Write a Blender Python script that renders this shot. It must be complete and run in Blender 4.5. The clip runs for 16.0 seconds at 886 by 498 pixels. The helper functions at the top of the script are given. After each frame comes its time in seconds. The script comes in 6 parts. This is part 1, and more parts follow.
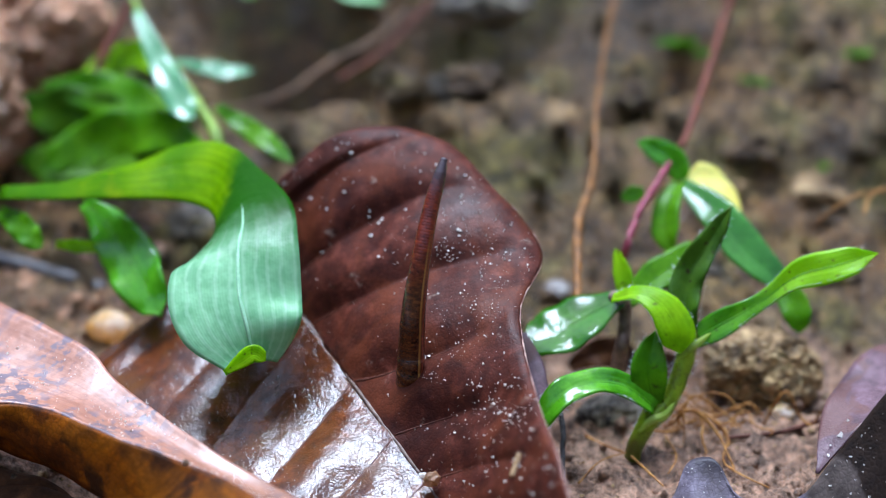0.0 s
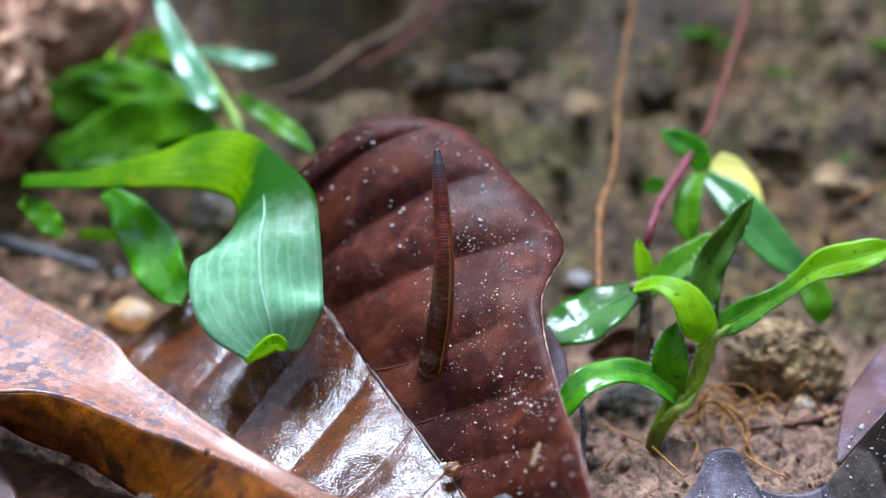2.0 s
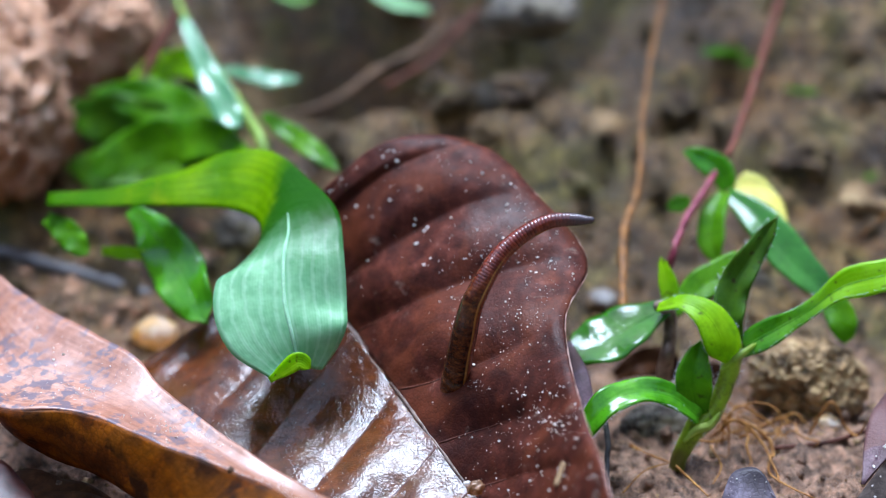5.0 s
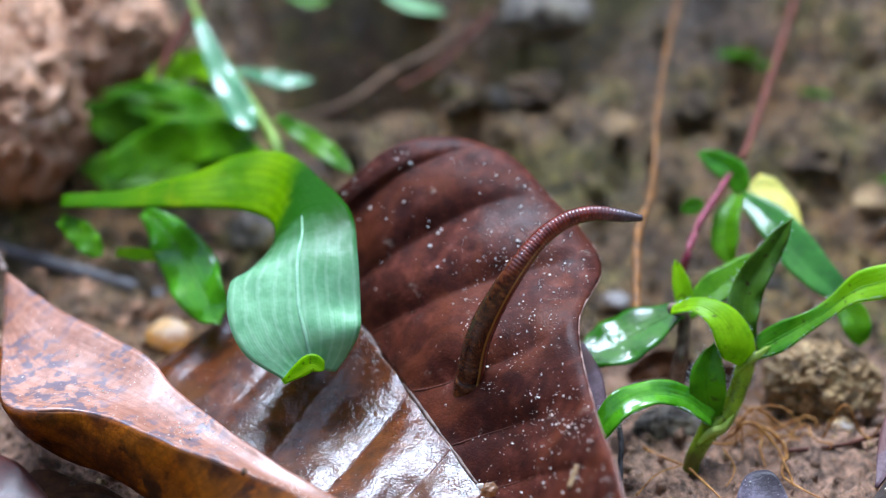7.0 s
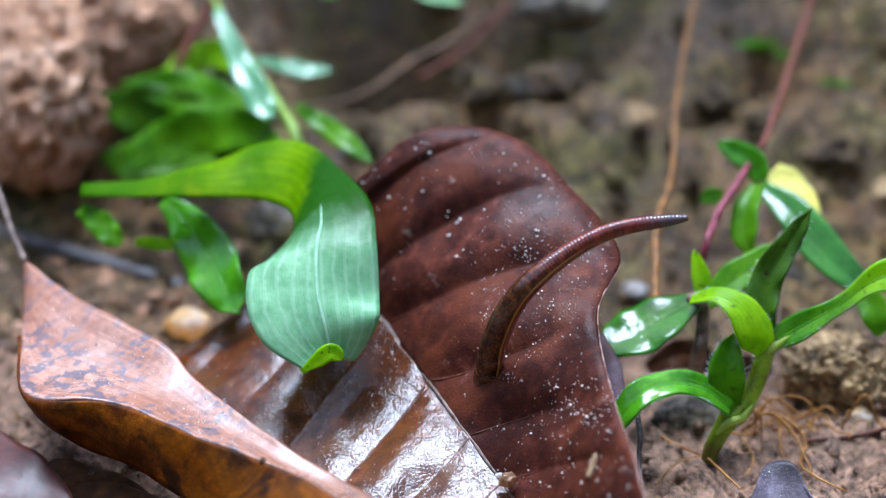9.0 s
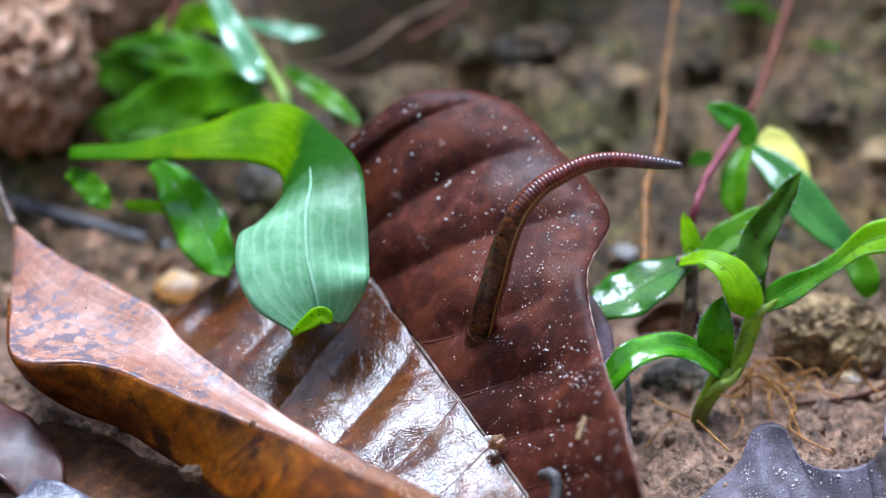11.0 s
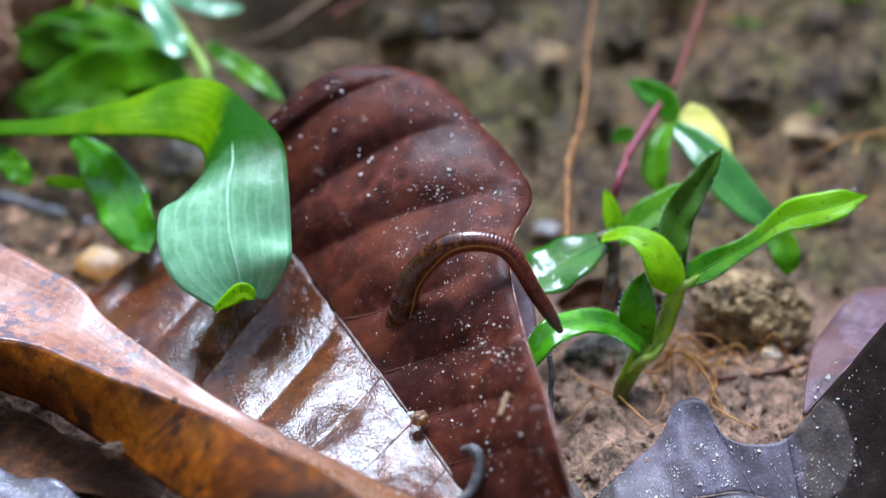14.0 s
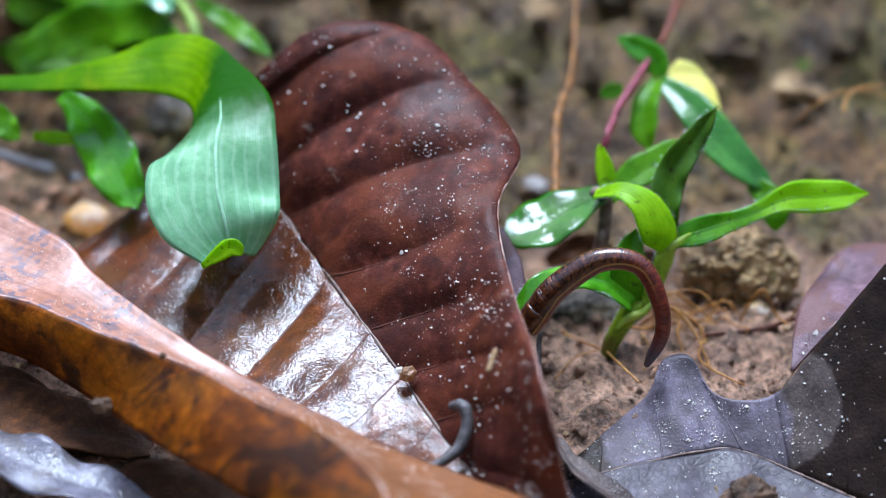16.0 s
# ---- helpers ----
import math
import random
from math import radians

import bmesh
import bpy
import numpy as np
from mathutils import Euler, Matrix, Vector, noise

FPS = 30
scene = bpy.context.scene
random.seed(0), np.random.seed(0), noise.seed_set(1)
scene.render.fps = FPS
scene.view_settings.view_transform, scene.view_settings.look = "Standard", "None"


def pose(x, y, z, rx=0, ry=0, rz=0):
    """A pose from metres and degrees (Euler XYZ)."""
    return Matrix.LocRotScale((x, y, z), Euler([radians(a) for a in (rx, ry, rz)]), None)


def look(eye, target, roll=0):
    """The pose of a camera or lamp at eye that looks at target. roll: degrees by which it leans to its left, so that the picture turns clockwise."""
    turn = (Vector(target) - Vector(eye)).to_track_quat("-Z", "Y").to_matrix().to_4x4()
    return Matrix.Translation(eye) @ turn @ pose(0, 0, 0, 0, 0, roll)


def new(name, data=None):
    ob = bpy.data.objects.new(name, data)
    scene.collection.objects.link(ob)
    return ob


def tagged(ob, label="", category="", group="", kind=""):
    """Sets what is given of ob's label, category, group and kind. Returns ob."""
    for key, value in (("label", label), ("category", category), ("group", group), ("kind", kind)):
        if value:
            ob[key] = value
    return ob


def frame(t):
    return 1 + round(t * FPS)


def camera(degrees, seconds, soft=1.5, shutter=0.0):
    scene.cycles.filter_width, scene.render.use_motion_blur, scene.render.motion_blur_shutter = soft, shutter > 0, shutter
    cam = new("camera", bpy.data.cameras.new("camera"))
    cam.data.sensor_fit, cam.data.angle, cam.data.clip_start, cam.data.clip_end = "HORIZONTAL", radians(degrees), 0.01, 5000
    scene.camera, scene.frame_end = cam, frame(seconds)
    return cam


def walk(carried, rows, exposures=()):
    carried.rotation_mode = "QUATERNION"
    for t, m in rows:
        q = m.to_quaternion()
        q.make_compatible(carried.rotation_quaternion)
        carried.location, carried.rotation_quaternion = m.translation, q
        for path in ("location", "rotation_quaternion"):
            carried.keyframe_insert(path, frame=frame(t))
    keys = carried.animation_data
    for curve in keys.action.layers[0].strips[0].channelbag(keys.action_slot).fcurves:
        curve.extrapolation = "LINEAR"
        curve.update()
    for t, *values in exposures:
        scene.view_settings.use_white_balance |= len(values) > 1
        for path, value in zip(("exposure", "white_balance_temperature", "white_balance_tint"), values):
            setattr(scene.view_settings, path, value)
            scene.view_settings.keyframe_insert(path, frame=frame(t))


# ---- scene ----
# A hand-sized patch of forest floor. The camera stands on a tripod 17 cm above the soil and pans a little.
EYE, DOWN = 0.1667, 22.0
cam = camera(20.0, 16.0, soft=1.0, shutter=0.5)
cam.data.dof.use_dof = True
cam.data.dof.focus_distance = 0.356
cam.data.dof.aperture_fstop = 9.5
# seconds, degrees turned to the left, up, and about the lens's axis
PAN = [
    (0, 0.0, 0.0, 0.0),
    (0.5, -0.0483, -0.132, 0.002),
    (1, 0.0802, -0.2175, 0.056),
    (1.5, 0.3012, -0.2672, 0.239),
    (2, 0.4852, -0.2301, 0.183),
    (2.5, 0.7199, -0.1476, 0.256),
    (3, 0.8905, -0.0053, 0.275),
    (3.5, 0.9549, 0.072, 0.275),
    (4, 1.0159, 0.102, 0.311),
    (4.5, 1.0066, 0.1585, 0.257),
    (4.7, 1.0195, 0.1714, 0.257),
    (6.8, 1.1283, 0.2678, 0.366),
    (7, 1.3473, 0.2356, 0.366),
    (7.5, 1.5316, 0.2041, 0.276),
    (8, 1.6119, 0.1536, 0.312),
    (8.5, 1.6635, 0.1177, 0.294),
    (9, 1.7753, -0.004, 0.439),
    (9.2, 1.7688, -0.1844, 0.439),
    (11.3, 1.4338, -0.8512, 0.439),
    (11.5, 1.3565, -0.7868, 0.439),
    (12, 1.0798, -0.5274, 0.385),
    (12.5, 0.5708, -0.3921, 0.385),
    (13, -0.0216, -0.4354, 0.33),
    (13.5, -0.2414, -0.5935, 0.439),
    (14, -0.2414, -1.3796, 0.439),
    (14.5, -0.2288, -1.9971, 0.476),
    (15, -0.2682, -2.2067, 0.585),
    (15.5, -0.3896, -2.3718, 0.439),
    (16, -0.5154, -2.3842, 0.458),
]
walk(cam, [(t, pose(0, 0, EYE, 90 - DOWN) @ pose(0, 0, 0, up) @ pose(0, 0, 0, 0, left) @ pose(0, 0, 0, 0, 0, roll))
           for t, left, up, roll in PAN], exposures=[(0.0, 1.60), (16.0, 1.60)])

# ---- light: a bright overcast sky through the canopy, brightest behind the bank ----
world = bpy.data.worlds.new("sky")
scene.world = world
world.use_nodes = True
wn = world.node_tree.nodes
sky = wn.new("ShaderNodeTexSky")
sky.sky_type = "NISHITA"
sky.sun_disc = False
sky.sun_elevation = radians(74)
sky.sun_rotation = radians(-15)
sky.air_density, sky.dust_density, sky.ozone_density = 1.0, 1.5, 1.0
wn["Background"].inputs["Strength"].default_value = 0.15
world.node_tree.links.new(sky.outputs["Color"], wn["Background"].inputs["Color"])
lamp = bpy.data.lights.new("sun", "SUN")
lamp.energy, lamp.angle, lamp.color = 2.5, radians(25), (0.60, 0.755, 1.0)
sun = new("sun", lamp)
sun.matrix_world = look((-0.067, 0.549, 0.899), (0, 0.3, 0))


# ---- materials ----
class Nodes:
    """A material being wired: each call adds a node and returns its output."""

    def __init__(self, name):
        self.mat = bpy.data.materials.new(name)
        self.mat.use_nodes = True
        self.tree = self.mat.node_tree
        self.bsdf = self.tree.nodes["Principled BSDF"]

    def node(self, kind, **inputs):
        n = self.tree.nodes.new("ShaderNode" + kind)
        for key, value in inputs.items():
            self.put(n.inputs[key.replace("_", " ")], value)
        return n

    def put(self, socket, value):
        if isinstance(value, bpy.types.NodeSocket):
            self.tree.links.new(value, socket)
        else:
            socket.default_value = value

    def noise(self, scale, detail=4, rough=0.6, at=None, distortion=0.0):
        n = self.node("TexNoise", Scale=scale, Detail=detail, Roughness=rough, Distortion=distortion)
        self.put(n.inputs["Vector"], at or self.place())
        return n.outputs["Fac"]

    def cells(self, scale, at=None, feature="DISTANCE_TO_EDGE"):
        n = self.node("TexVoronoi", Scale=scale)
        n.feature = feature
        self.put(n.inputs["Vector"], at or self.place())
        return n.outputs["Distance"]

    def place(self, which="Object"):
        return self.node("TexCoord").outputs[which]

    def stretch(self, x, y, z, which="Object"):
        n = self.node("Mapping", Scale=(x, y, z))
        self.put(n.inputs["Vector"], self.place(which))
        return n.outputs["Vector"]

    def ramp(self, fac, *stops):
        n = self.node("ValToRGB")
        self.put(n.inputs["Fac"], fac)
        e = n.color_ramp.elements
        while len(e) < len(stops):
            e.new(0.5)
        for el, (at, col) in zip(e, stops):
            el.position, el.color = at, (*((col,) * 3 if isinstance(col, float) else col), 1)
        return n.outputs["Color"]

    def mix(self, fac, a, b, how="MIX"):
        n = self.node("Mix")
        n.data_type, n.blend_type = "RGBA", how
        for i, v in ((0, fac), (6, a), (7, b)):
            self.put(n.inputs[i], (*v, 1) if isinstance(v, tuple) else v)
        return n.outputs[2]

    def math(self, how, a, b=0.0):
        n = self.node("Math")
        n.operation = how
        self.put(n.inputs[0], a), self.put(n.inputs[1], b)
        return n.outputs[0]

    def bump(self, height, strength=0.5, depth=0.0005, under=None):
        n = self.node("Bump", Strength=strength, Distance=depth, Height=height)
        if under:
            self.put(n.inputs["Normal"], under)
        return n.outputs["Normal"]

    def random(self):
        return self.node("ObjectInfo").outputs["Random"]

    def done(self, color, rough=0.6, normal=None, coat=0.0, coat_rough=0.1, specular=0.5, let=0.0, let_color=None):
        self.put(self.bsdf.inputs["Base Color"], (*color, 1) if isinstance(color, tuple) else color)
        self.put(self.bsdf.inputs["Roughness"], rough)
        self.put(self.bsdf.inputs["Specular IOR Level"], specular)
        self.put(self.bsdf.inputs["Coat Weight"], coat)
        self.put(self.bsdf.inputs["Coat Roughness"], coat_rough)
        if normal:
            self.put(self.bsdf.inputs["Normal"], normal)
            self.put(self.bsdf.inputs["Coat Normal"], normal)
        if let:
            t = self.node("BsdfTranslucent", Color=(*let_color, 1) if isinstance(let_color, tuple) else let_color)
            if normal:
                self.put(t.inputs["Normal"], normal)
            m = self.node("MixShader", Fac=let)
            self.put(m.inputs[1], self.bsdf.outputs[0]), self.put(m.inputs[2], t.outputs[0])
            self.put(self.tree.nodes["Material Output"].inputs["Surface"], m.outputs[0])
        return self.mat


def soil_material(name, pale, mid, dark, moss=0.0, wet=0.3, grain=260, warm=None, flat=None):
    m = Nodes(name)
    big, fine, tiny = m.noise(70, 4), m.noise(grain, 7, 0.75), m.noise(1500, 3, 0.7)
    col = m.ramp(fine, (0.40, dark), (0.5, mid), (0.60, pale))
    if warm:
        # ochre and rusty stretches between the greyer ones
        col = m.mix(m.ramp(m.noise(48, 5, 0.65, distortion=0.5), (0.47, 0.0), (0.60, 0.8)), col, m.mix(m.ramp(fine, (0.40, 0.0), (0.60, 1.0)), dark, warm))
    col = m.mix(m.ramp(big, (0.38, 0.0), (0.62, 1.0)), m.mix(0.55, col, dark), col)
    if warm:
        col = m.mix(m.ramp(m.noise(26, 4, 0.6, distortion=0.8), (0.42, 0.72), (0.56, 0.0)), col, dark)
    col = m.mix(m.ramp(tiny, (0.56, 0.0), (0.68, 0.85)), col, pale)
    if flat:
        y = m.node("SeparateXYZ")
        m.put(y.inputs[0], m.place())
        up = m.ramp(m.math("ADD", y.outputs[1], m.math("MULTIPLY", m.noise(60, 3), 0.05)), (0.385, 0.0), (0.410, 1.0))
        up = m.math("MAXIMUM", up, m.ramp(y.outputs[1], (0.14, 1.0), (0.24, 0.0)))
        col = m.mix(up, m.mix(m.ramp(fine, (0.40, 0.0), (0.62, 1.0)), m.mix(0.82, flat, dark), flat), col)
        moss = m.math("MULTIPLY", up, moss)
    if moss:
        col = m.mix(m.math("MULTIPLY", m.ramp(m.noise(70, 4), (0.46, 0.0), (0.62, 1.0)), moss), col, m.mix(m.ramp(fine, (0.40, 0.0), (0.60, 1.0)), (0.026, 0.022, 0.006), (0.24, 0.19, 0.04)))
    pits = m.ramp(m.cells(420, feature="F1"), (0.0, 0.0), (0.6, 1.0))
    n = m.bump(fine, 0.9, 0.0022)
    n = m.bump(pits, 0.8, 0.0007, n)
    n = m.bump(tiny, 0.7, 0.0004, n)
    return m.done(col, m.ramp(big, (0.35, wet), (0.65, 0.75)), n, specular=0.5)


def green_material(name, top, under, veins=26.0, gloss=0.3, let=0.35, spots=0.6, coat=0.0, specular=0.2, dimple=0.0003, fade=None):
    """A fresh leaf: parallel veins along it, mottling, a few brown specks, light coming through."""
    m = Nodes(name)
    uv = m.node("SeparateXYZ")
    m.put(uv.inputs[0], m.place("UV"))
    lines = m.math("SINE", m.math("ADD", m.math("MULTIPLY", uv.outputs[1], veins * 6.283), m.math("MULTIPLY", m.noise(200, 3), 7.0)))
    patch = m.noise(110, 3)
    col = m.mix(m.ramp(patch, (0.38, 0.0), (0.62, 1.0)), top, under)
    col = m.mix(m.math("MULTIPLY", m.ramp(lines, (0.75, 0.0), (1.0, 1.0)), 0.12), col, under)
    col = m.mix(m.ramp(m.noise(420, 4, 0.7), (0.40, 0.55), (0.52, 0.0)), col, m.mix(1.0, col, (0.55, 0.66, 0.5), "MULTIPLY"))
    if fade:
        col = m.mix(m.ramp(m.math("ADD", uv.outputs[0], m.math("MULTIPLY", patch, 0.2)), (0.48, 0.0), (0.68, 1.0)), col, fade)
    speck = m.ramp(m.noise(800, 2), (0.64, 0.0), (0.69, spots))
    col = m.mix(speck, col, (0.05, 0.035, 0.012))
    grain = m.noise(m.math("ADD", 0.0, 1600.0), 3)
    n = m.bump(lines, 0.2, 0.00003)
    n = m.bump(grain, 0.35, 0.00006, n)
    n = m.bump(m.noise(260, 3), 0.4, dimple, n)
    return m.done(col, m.ramp(m.noise(300, 3), (0.3, gloss * 0.7), (0.7, gloss * 1.4)), n, coat, 0.12, specular, let,
                  m.mix(0.5, col, m.mix(1.0, col, (1.7, 1.75, 0.55), "MULTIPLY")))


def stem_material(name, a, b, rough=0.4):
    m = Nodes(name)
    f = m.noise(m.math("ADD", 0.0, 500.0), 4)
    col = m.ramp(f, (0.35, a), (0.65, b))
    return m.done(col, rough, m.bump(m.noise(1500, 3), 0.5, 0.0003), specular=0.25)


def spotted_leaf(name, reds, spot, spot_scale, cover, blur, gloss, coat, specular, spread=(0.46, 0.60), lined=0.75, tip=None):
    """A dead leaf with streaks along it and dark blotches."""
    m = Nodes(name)
    streak = m.noise(60, 4, 0.65, m.stretch(0.04, 0.22, 1.0, "UV"), 0.0)
    lines = m.noise(60, 3, 0.7, m.stretch(0.02, 0.75, 1.0, "UV"), 0.0)
    fine = m.noise(700, 5, 0.7)
    tone = m.noise(70, 3, 0.6)
    col = m.ramp(m.math("ADD", m.math("MULTIPLY", streak, 0.55), m.math("MULTIPLY", tone, 0.45)), (0.34, reds[0]), (0.5, reds[1]), (0.64, reds[2]))
    col = m.mix(m.ramp(fine, (0.40, 0.5), (0.56, 0.0)), col, reds[0])
    col = m.mix(m.ramp(lines, (0.38, lined), (0.49, 0.0)), col, reds[0])
    blot = m.noise(spot_scale, 3, 0.55, distortion=0.15)
    where = m.ramp(m.noise(60, 2), (spread[0], 0.0), (spread[1], 1.0))
    col = m.mix(m.math("MULTIPLY", where, m.ramp(blot, (cover, 0.0), (cover + blur, 0.85))), col, spot)
    if tip:
        u = m.node("SeparateXYZ")
        m.put(u.inputs[0], m.place("UV"))
        run = m.math("ADD", u.outputs[0], m.math("MULTIPLY", m.math("SUBTRACT", tone, 0.5), 0.25))
        col = m.mix(m.ramp(run, (0.42, 0.0), (0.72, 0.9)), col, m.mix(m.ramp(lines, (0.40, 0.0), (0.60, 1.0)), m.mix(0.5, tip, (0.06, 0.02, 0.006)), tip))
    n = m.bump(lines, 0.8 * lined, 0.00012)
    n = m.bump(m.noise(150, 3), 0.5, 0.0006, n)
    n = m.bump(fine, 0.45, 0.00008, n)
    return m.done(col, m.ramp(fine, (0.3, gloss), (0.7, gloss + 0.18)), n, coat, 0.12, specular)


def brown_leaf(name, reds, gloss, cell=1400.0, crinkle=0.5, coat=0.0, let=0.0, patches=None, specular=0.4, netted=0.00003, rumple=0.00011, dust=0.0, bloom=None, grain=1100):
    """A wet dead leaf: blotches, a net of small veins, crinkles that break the gloss, dried mud."""
    m = Nodes(name)
    blot, fine = m.noise(55, 5), m.noise(420, 5, 0.65)
    col = m.ramp(fine, (0.3, reds[0]), (0.55, reds[1]), (0.8, reds[2]))
    col = m.mix(m.ramp(blot, (0.40, 0.65), (0.62, 0.0)), col, reds[0])
    if patches:
        col = m.mix(m.ramp(m.noise(130, 3, 0.5, distortion=0.6), (0.53, 0.0), (0.57, 0.85)), col, patches)
    if bloom:
        col = m.mix(m.ramp(m.noise(85, 4, 0.6, distortion=0.8), (0.50, 0.0), (0.66, 0.7)), col, bloom)
    net = m.cells(cell)
    col = m.mix(m.ramp(net, (0.0, 0.35), (0.10, 0.0)), col, reds[0])
    rough = m.ramp(m.noise(120, 4), (0.32, gloss * 0.75), (0.68, gloss + 0.22))
    if dust:
        # thin films and specks of dried mud left between the grains
        film = m.math("MULTIPLY", m.ramp(m.noise(240, 6, 0.75, distortion=0.3), (0.60, 0.0), (0.74, 1.0)), m.ramp(m.noise(900, 3, 0.7), (0.45, 0.0), (0.62, 1.0)))
        film = m.math("MULTIPLY", film, dust)
        col = m.mix(film, col, (0.42, 0.34, 0.27))
        rough = m.mix(film, rough, (0.8, 0.8, 0.8))
    n = m.bump(m.ramp(net, (0.0, 0.0), (0.25, 1.0)), crinkle, netted)
    n = m.bump(m.noise(grain, 4, 0.65, distortion=1.2), crinkle, rumple, n)
    return m.done(col, rough, n, coat, 0.08, specular, let, reds[2])


MAT = {}
MAT["soil"] = soil_material("damp_soil", (0.56, 0.325, 0.130), (0.20, 0.097, 0.031), (0.022, 0.011, 0.004), 0.9, grain=480, warm=(0.58, 0.24, 0.045), flat=(0.64, 0.36, 0.225))
MAT["clod"] = soil_material("bank_clod", (0.56, 0.325, 0.130), (0.20, 0.097, 0.031), (0.022, 0.011, 0.004), 0.9, grain=480, warm=(0.58, 0.24, 0.045))
MAT["rock"] = soil_material("pale_rock", (1.0, 0.69, 0.49), (0.90, 0.46, 0.25), (0.33, 0.13, 0.05), 0.0, 0.25, 300)
MAT["grey_rock"] = soil_material("grey_rock", (0.46, 0.40, 0.32), (0.25, 0.20, 0.15), (0.055, 0.043, 0.032), 0.3)
MAT["ochre_rock"] = soil_material("ochre_rock", (0.82, 0.56, 0.28), (0.48, 0.27, 0.10), (0.09, 0.05, 0.02), 0.1)


def pebble_material():
    m = Nodes("amber_quartz")
    f = m.noise(230, 4)
    return m.done(m.ramp(f, (0.36, (0.74, 0.38, 0.06)), (0.48, (0.92, 0.68, 0.40)), (0.60, (0.97, 0.89, 0.78))), 0.25,
                  m.bump(m.noise(500, 3), 0.4, 0.0004), let=0.5, let_color=(0.95, 0.62, 0.22))


MAT["pebble"] = pebble_material()
MAT["pale_stone"] = soil_material("pale_quartz", (0.80, 0.75, 0.70), (0.55, 0.50, 0.46), (0.20, 0.16, 0.13))
MAT["white"] = Nodes("pale_quartz_sand").done((0.90, 0.86, 0.80), 0.25, let=0.45, let_color=(0.95, 0.90, 0.84))
MAT["brown_up"] = brown_leaf("dead_leaf_raised_half", ((0.025, 0.007, 0.005), (0.096, 0.023, 0.014), (0.22, 0.064, 0.040)), 0.46, crinkle=0.6, specular=0.11, netted=0.00003, rumple=0.00008, dust=0.8, bloom=(0.14, 0.035, 0.015))
MAT["brown_flat"] = brown_leaf("dead_leaf_wet_half", ((0.030, 0.008, 0.003), (0.125, 0.031, 0.008), (0.25, 0.075, 0.016)), 0.22, 1500, crinkle=1.0, coat=0.78, specular=0.03, netted=0.000018, rumple=0.00010, grain=720, bloom=(0.10, 0.036, 0.005))
MAT["midrib"] = stem_material("leaf_rib", (0.06, 0.03, 0.022), (0.26, 0.18, 0.14), 0.35)
MAT["rim"] = stem_material("leaf_margin", (0.16, 0.05, 0.035), (0.56, 0.36, 0.29), 0.35)
MAT["vein"] = stem_material("leaf_vein", (0.05, 0.017, 0.011), (0.13, 0.042, 0.026), 0.45)
MAT["pink_leaf"] = spotted_leaf("spotted_dead_leaf", ((0.19, 0.065, 0.034), (0.40, 0.17, 0.105), (0.56, 0.31, 0.23)), (0.10, 0.080, 0.105), 560, 0.485, 0.09, 0.30, 0.12, 0.55, (0.42, 0.52), 0.14, (0.24, 0.082, 0.018))
MAT["orange_leaf"] = brown_leaf("orange_leaf_underside", ((0.024, 0.006, 0.001), (0.14, 0.031, 0.001), (0.36, 0.095, 0.002)), 0.45, 900, 0.6, specular=0.10, patches=(0.016, 0.005, 0.001), bloom=(0.26, 0.072, 0.002))
def grey_leaf_material():
    """Lilac grey where it dries, in rounded fields edged by a thin line; dark wet brown beyond them."""
    m = Nodes("grey_dead_leaf")
    fine, blot = m.noise(420, 5, 0.65), m.noise(140, 4, 0.6)
    sway = m.math("MULTIPLY", m.math("SUBTRACT", m.noise(180, 3), 0.5), 0.0035)

    def field(x, y, z, r):
        d = m.node("VectorMath")
        d.operation = "DISTANCE"
        m.put(d.inputs[0], m.place())
        d.inputs[1].default_value = (x - 0.0407, y - 0.2975, z - 0.0007)
        return m.math("ADD", m.math("MULTIPLY", m.math("SUBTRACT", m.math("ADD", d.outputs["Value"], sway), r), 100.0), 0.5)

    dry, damp = field(0.0389, 0.3120, -0.0023, 0.0135), field(0.0506, 0.3120, 0.0014, 0.0088)
    lilac = m.ramp(fine, (0.3, (0.090, 0.073, 0.092)), (0.55, (0.205, 0.172, 0.212)), (0.8, (0.36, 0.31, 0.37)))
    lilac = m.mix(m.ramp(blot, (0.44, 0.7), (0.60, 0.0)), lilac, (0.075, 0.060, 0.062))
    tan = m.ramp(fine, (0.3, (0.045, 0.034, 0.029)), (0.6, (0.112, 0.085, 0.073)), (0.8, (0.19, 0.15, 0.13)))
    wet = m.ramp(fine, (0.3, (0.010, 0.006, 0.004)), (0.6, (0.026, 0.015, 0.010)), (0.8, (0.055, 0.034, 0.024)))
    col = m.mix(m.ramp(damp, (0.47, 0.0), (0.53, 1.0)), tan, wet)
    col = m.mix(m.ramp(dry, (0.45, 0.0), (0.55, 1.0)), lilac, col)
    tip = field(0.0376, 0.3211, 0.0048, 0.0036)
    col = m.mix(m.ramp(tip, (0.30, 0.85), (0.60, 0.0)), col, (0.022, 0.018, 0.022))
    net = m.cells(1300)
    col = m.mix(m.ramp(net, (0.0, 0.35), (0.10, 0.0)), col, (0.03, 0.022, 0.020))
    n = m.bump(m.ramp(net, (0.0, 0.0), (0.25, 1.0)), 1.0, 0.000022)
    n = m.bump(m.noise(1100, 4, 0.65, distortion=1.2), 1.0, 0.00004, n)
    return m.done(col, m.ramp(m.noise(120, 4), (0.32, 0.30), (0.68, 0.55)), n, 0.0, 0.1, 0.12)


